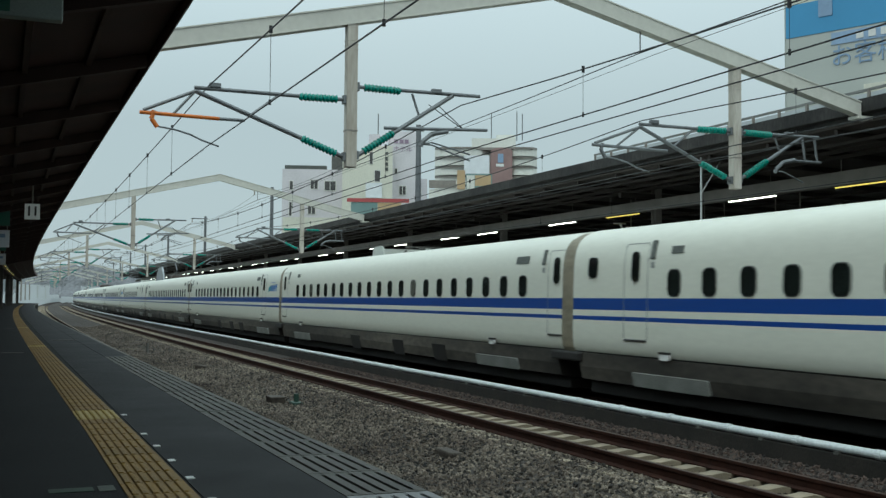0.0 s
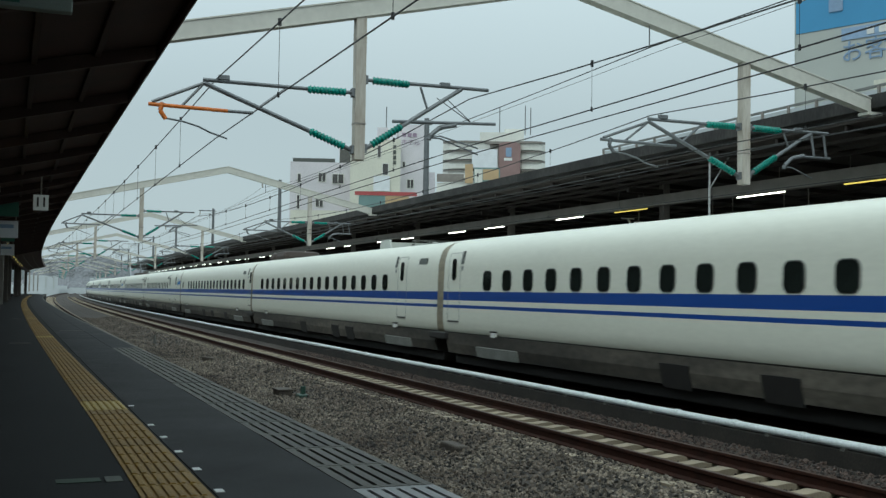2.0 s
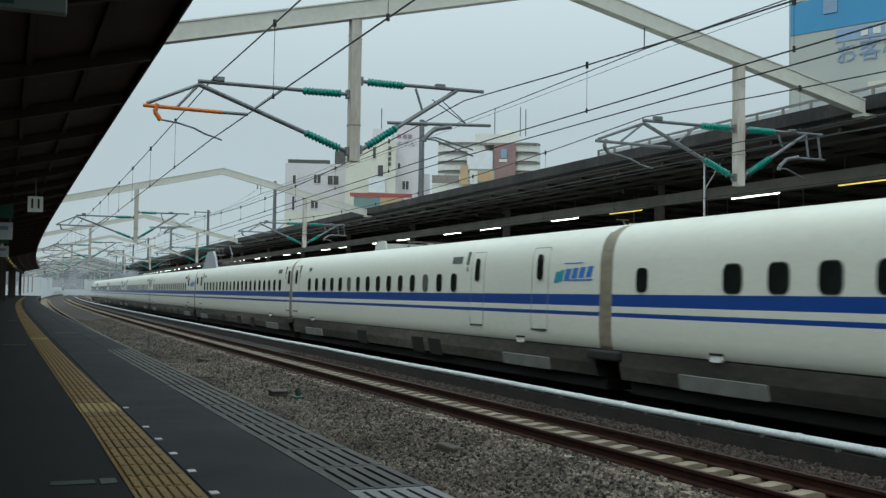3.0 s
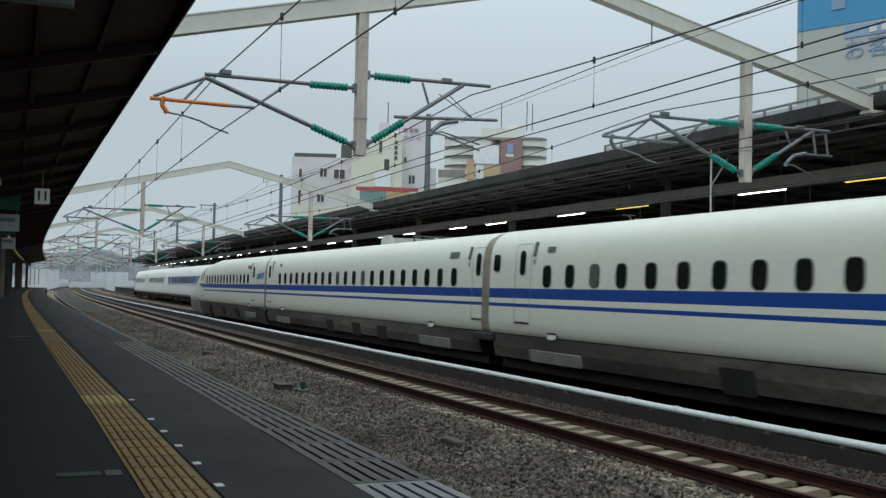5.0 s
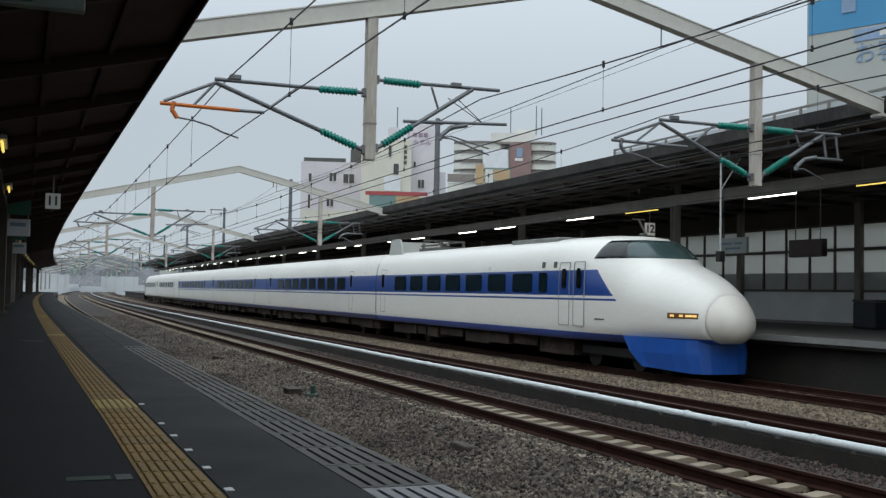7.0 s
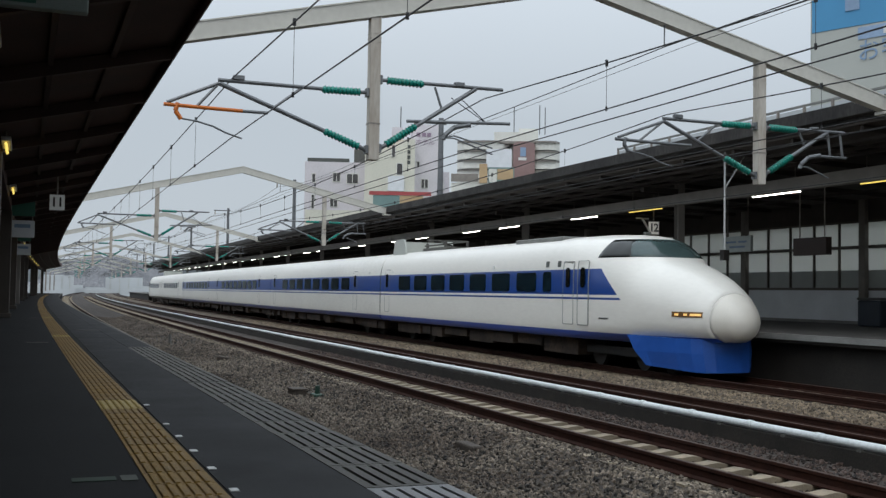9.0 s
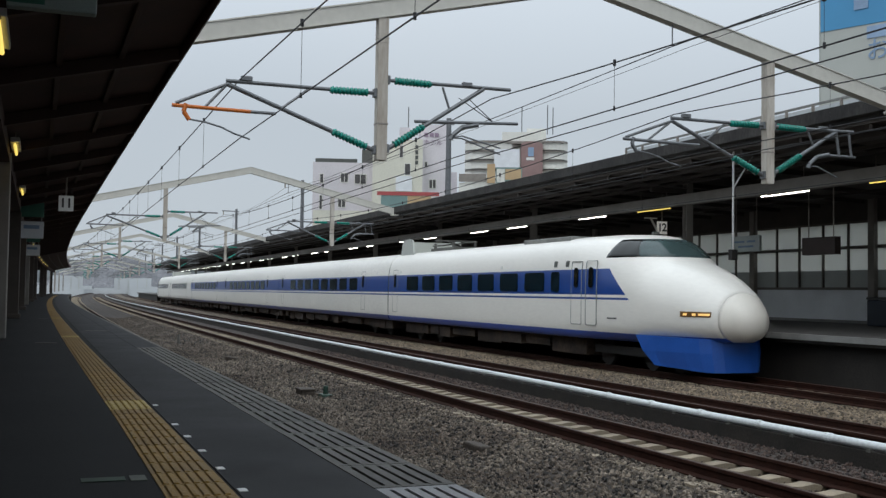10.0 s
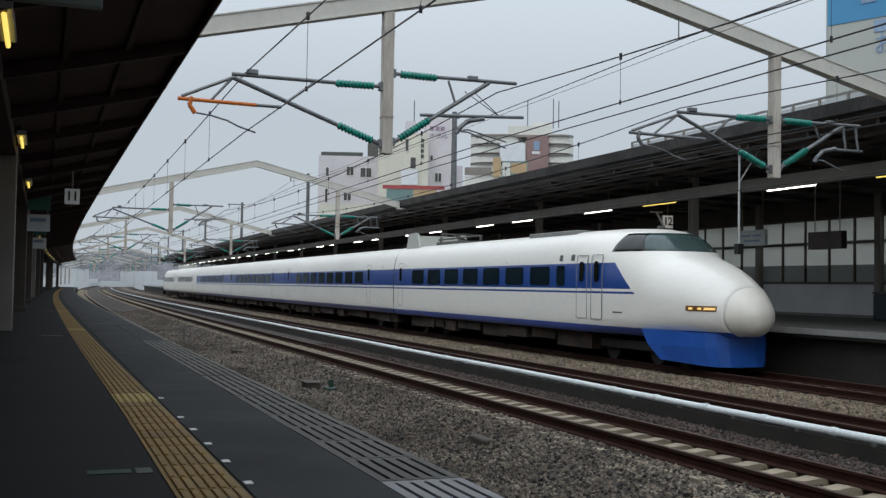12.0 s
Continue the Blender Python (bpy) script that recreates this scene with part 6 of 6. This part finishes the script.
# apartment block with rounded balconies
D_A = 210.0
S_A = D_A / 1889.0
ax = lambda px: (px - 915) * S_A
az = lambda py: (509 - py) * S_A + 3.435
flats = thing("apartment_building", facing(25.15, D_A), "white apartment tower with curved balconies and a brown shaft", "building")
part("core", one_box(ax(836), ax(998), 3.2, 18, 0, az(240)), M_BALC, flats)
part("roof_eave", one_box(ax(838), ax(1004), 1.2, 18.3, az(240) + 0.01, az(240) + 0.5), M_STEEL, flats)
part("roof_house", one_box(ax(895), ax(975), 5, 12, az(240) + 0.51, az(214)), M_BALC, flats)
part("upper_house", one_box(ax(940), ax(975), 6, 11, az(214), az(206)), M_BALC, flats)
for k in range(9):
    zt = az(234) - k * 17.0 * S_A
    for side, (p0, p1) in enumerate(((829, 925), (958, 1013))):
        # the strip above each slab is solid, coloured dark as the slab's shadow
        for nm, dz0, dz1, dep, material in (("balcony_rail", -1.88, -0.50, 0.25, M_BALC), ("balcony_slab", -0.495, -0.30, -0.25, M_STEEL), ("balcony_shade", -0.29, -0.01, 0.9, mat("shaded_balcony_recess", (0.22, 0.22, 0.21), 0.8) if "shaded_balcony_recess" not in bpy.data.materials else bpy.data.materials["shaded_balcony_recess"])):
            b = bmesh.new()
            x0, x1 = ax(p0), ax(p1)
            n = 8
            pts = []
            for i in range(n + 1):
                f = i / n
                yb = 3.1 - (2.6 - dep) * math.sin(math.pi * min(1.0, max(0.0, f))) ** 0.45
                pts.append((x0 + (x1 - x0) * f, yb))
            pts = pts + [(x1, 3.15), (x0, 3.15)]
            lo = [b.verts.new((x, y, zt + dz0)) for x, y in pts]
            hi = [b.verts.new((x, y, zt + dz1)) for x, y in pts]
            b.faces.new(lo[::-1])
            b.faces.new(hi)
            for i in range(len(pts)):
                j = (i + 1) % len(pts)
                b.faces.new((lo[i], lo[j], hi[j], hi[i]))
            bmesh.ops.recalc_face_normals(b, faces=b.faces[:])
            part(nm, b, material, flats)
part("brown_shaft", one_box(ax(929), ax(968), 0.2, 4, 0, az(244)), M_BROWN, flats)
cap = bmesh.new()
tube(cap, (0, 0.2, 0), (0, 4.0, 0), (ax(968) - ax(929)) / 2, 24)
for v in cap.verts:
    v.co = (v.co.x + (ax(929) + ax(968)) / 2, v.co.y, max(0.0, v.co.z) * 0.35 + az(244) + 0.003)
part("shaft_crown", cap, M_BROWN, flats, "rounded brown top of the shaft")
part("shaft_emblem", one_box(ax(942), ax(952), 0.08, 0.19, az(264), az(248)), M_GREYBLUE, flats)
part("shaft_bar", one_box(ax(939), ax(953), 0.08, 0.19, az(271), az(266)), M_SIGN, flats)
part("pale_billboard", one_box(ax(882), ax(927), -0.6, 0.2, az(285), az(252)), M_PANEL, flats)
for px in (931, 978, 988):
    part("aerial", tube(bmesh.new(), (ax(px), 8, az(214)), (ax(px), 8, az(164 if px != 978 else 160)), 0.10, 6), M_GALV, flats)
ads = thing("billboard_row", facing(24.3, 170.0), "low roof with ochre and teal billboards", "billboard")
S_C = 170.0 / 1889.0
cx = lambda px: (px - 887) * S_C
cz = lambda py: (509 - py) * S_C + 3.435
part("support", one_box(cx(820), cx(935), 0.3, 6, 0, cz(312)), M_BALC, ads)
part("dark_band", one_box(cx(820), cx(868), 0, 0.29, cz(310), cz(296)), M_STEEL, ads)
part("ochre_strip", one_box(cx(870), cx(884), 0, 0.29, cz(312), cz(278)), M_OCHRE, ads)
part("teal_frame", one_box(cx(886), cx(932), 0, 0.25, cz(312), cz(284)), M_BOARDG, ads)
part("white_panel", one_box(cx(887), cx(901), -0.06, -0.005, cz(311), cz(287)), M_BALC, ads)
part("ochre_panel", one_box(cx(902), cx(930), -0.06, -0.005, cz(306), cz(287)), M_OCHRE, ads)

# big sign building beyond the platform
big = thing("department_building", Matrix.Translation((46.5, 53.6, -2.6)) @ pose(0, 0, 0, 0, 0, -68), "tall pale building with a sky-blue banner and lettering", "building")
part("wall", one_box(0, 34, 0.3, 20, 0, 36), M_SIGNGREY, big)
part("cream_top", one_box(0.0, 34, 0.10, 0.29, 22.4, 36), M_CREAM, big)
part("blue_banner", one_box(0.0, 34, 0.06, 0.29, 20.3, 22.39), M_SKYBLUE, big)
part("banner_window", one_box(2.2, 3.1, 0.0, 0.055, 21.3, 24.3), M_GREYBLUE, big)
part("pale_field", one_box(0.0, 34, 0.10, 0.29, 8.0, 20.29), M_SIGNGREY, big)
part("blue_plate", one_box(3.0, 9.0, 0.04, 0.095, 19.4, 20.15), mat("washed_blue_sign", (0.30, 0.42, 0.60), 0.6), big)
part("lower_panel", one_box(5.2, 12.0, -0.4, 0.095, 14.2, 16.6), M_CREAM, big)
part("corner_pipe", tube(bmesh.new(), (-0.7, 1.5, 0), (-0.7, 1.5, 36), 0.12, 8), M_SIGNGREY, big)


def lettering(text, size, material, parent, m, label):
    cu = bpy.data.curves.new("lettering", "FONT")
    cu.body, cu.size, cu.extrude = text, size, 0.02
    tmp = new("lettering", cu)
    me = bpy.data.meshes.new_from_object(tmp.evaluated_get(bpy.context.evaluated_depsgraph_get()))
    bpy.data.objects.remove(tmp)
    me.materials.append(material)
    return part("lettering", me, None, parent, label, m)


lettering("\u304a\u5ba2\u69d8", 1.45, M_GREYBLUE, big, pose(2.95, 0.06, 18.15, 90, 0, 0), "grey-blue painted lettering")
lettering("\u30db\u30c6\u30eb", 1.15, bpy.data.materials["mauve_sign_paint"], hotel, pose(hx(756.5), -0.06, hz(242), 90, 0, 0), "faded mauve painted lettering")
for k in range(3):
    part("small_letter", one_box(4.6 + 0.75 * k, 5.05 + 0.75 * k, 0.0, 0.035, 19.55, 20.0), M_SIGN, big)
# hills and far buildings at the end of the line, mist mixed into their colours
hill_rng = random.Random(4)
M_HILL2 = mat("mist_tinted_grey_trees", (0.20, 0.205, 0.22), 0.95, vary=0.4, scale=0.05, fine=0.5)


def ridge(dist, b0, b1, height, material, n=120):
    """A long hill at a distance, between two bearings; height gives its crest."""
    bm = bmesh.new()
    rows = [[], [], [], []]
    for i in range(n + 1):
        deg = b0 + (b1 - b0) * i / n
        a, h = radians(deg), max(2.0, height(i, deg))
        rough = 0.10 * h * noise.noise(Vector((i * 0.4, 5.0, h * 0.1)))
        for r, (dd, hh) in enumerate(((dist, -3), (dist + 25, h * 0.55 + rough), (dist + 60, h), (dist + 400, -3))):
            rows[r].append(bm.verts.new((dd * math.sin(a), dd * math.cos(a), hh)))
    for r in range(3):
        for i in range(n):
            bm.faces.new((rows[r][i], rows[r][i + 1], rows[r + 1][i + 1], rows[r + 1][i]))
    tagged(part("hill", bm, material), "wooded hill beyond the station, mist painted into its grey", "hill", kind="structure")


ridge(1500, -12, 40, lambda i, d: 70 * (0.55 + 0.6 * noise.noise(Vector((i * 0.07, 3.0, 0))) + 0.16 * noise.noise(Vector((i * 0.5, 3.0, 2)))), M_HILL)
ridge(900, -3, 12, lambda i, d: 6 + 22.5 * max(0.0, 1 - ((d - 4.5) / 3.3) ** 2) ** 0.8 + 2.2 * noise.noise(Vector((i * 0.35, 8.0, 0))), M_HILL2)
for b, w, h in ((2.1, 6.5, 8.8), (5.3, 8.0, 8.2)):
    hall = thing("distant_hall", facing(b, 500), "hall at the end of the line, paled by painted haze", "building", "distant buildings")
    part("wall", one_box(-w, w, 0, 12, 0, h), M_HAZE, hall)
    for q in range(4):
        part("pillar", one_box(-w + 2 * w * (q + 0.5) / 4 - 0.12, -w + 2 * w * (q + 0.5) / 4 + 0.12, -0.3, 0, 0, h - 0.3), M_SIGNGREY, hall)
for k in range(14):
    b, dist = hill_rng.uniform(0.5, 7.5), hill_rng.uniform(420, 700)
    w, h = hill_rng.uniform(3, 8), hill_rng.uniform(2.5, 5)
    tagged(part("distant_building", one_box(-w, w, 0, 12, 0, h), M_HAZE, None, "", facing(b, dist)), "distant building at the end of the line, paled by painted haze", "building", "distant buildings")


motions()
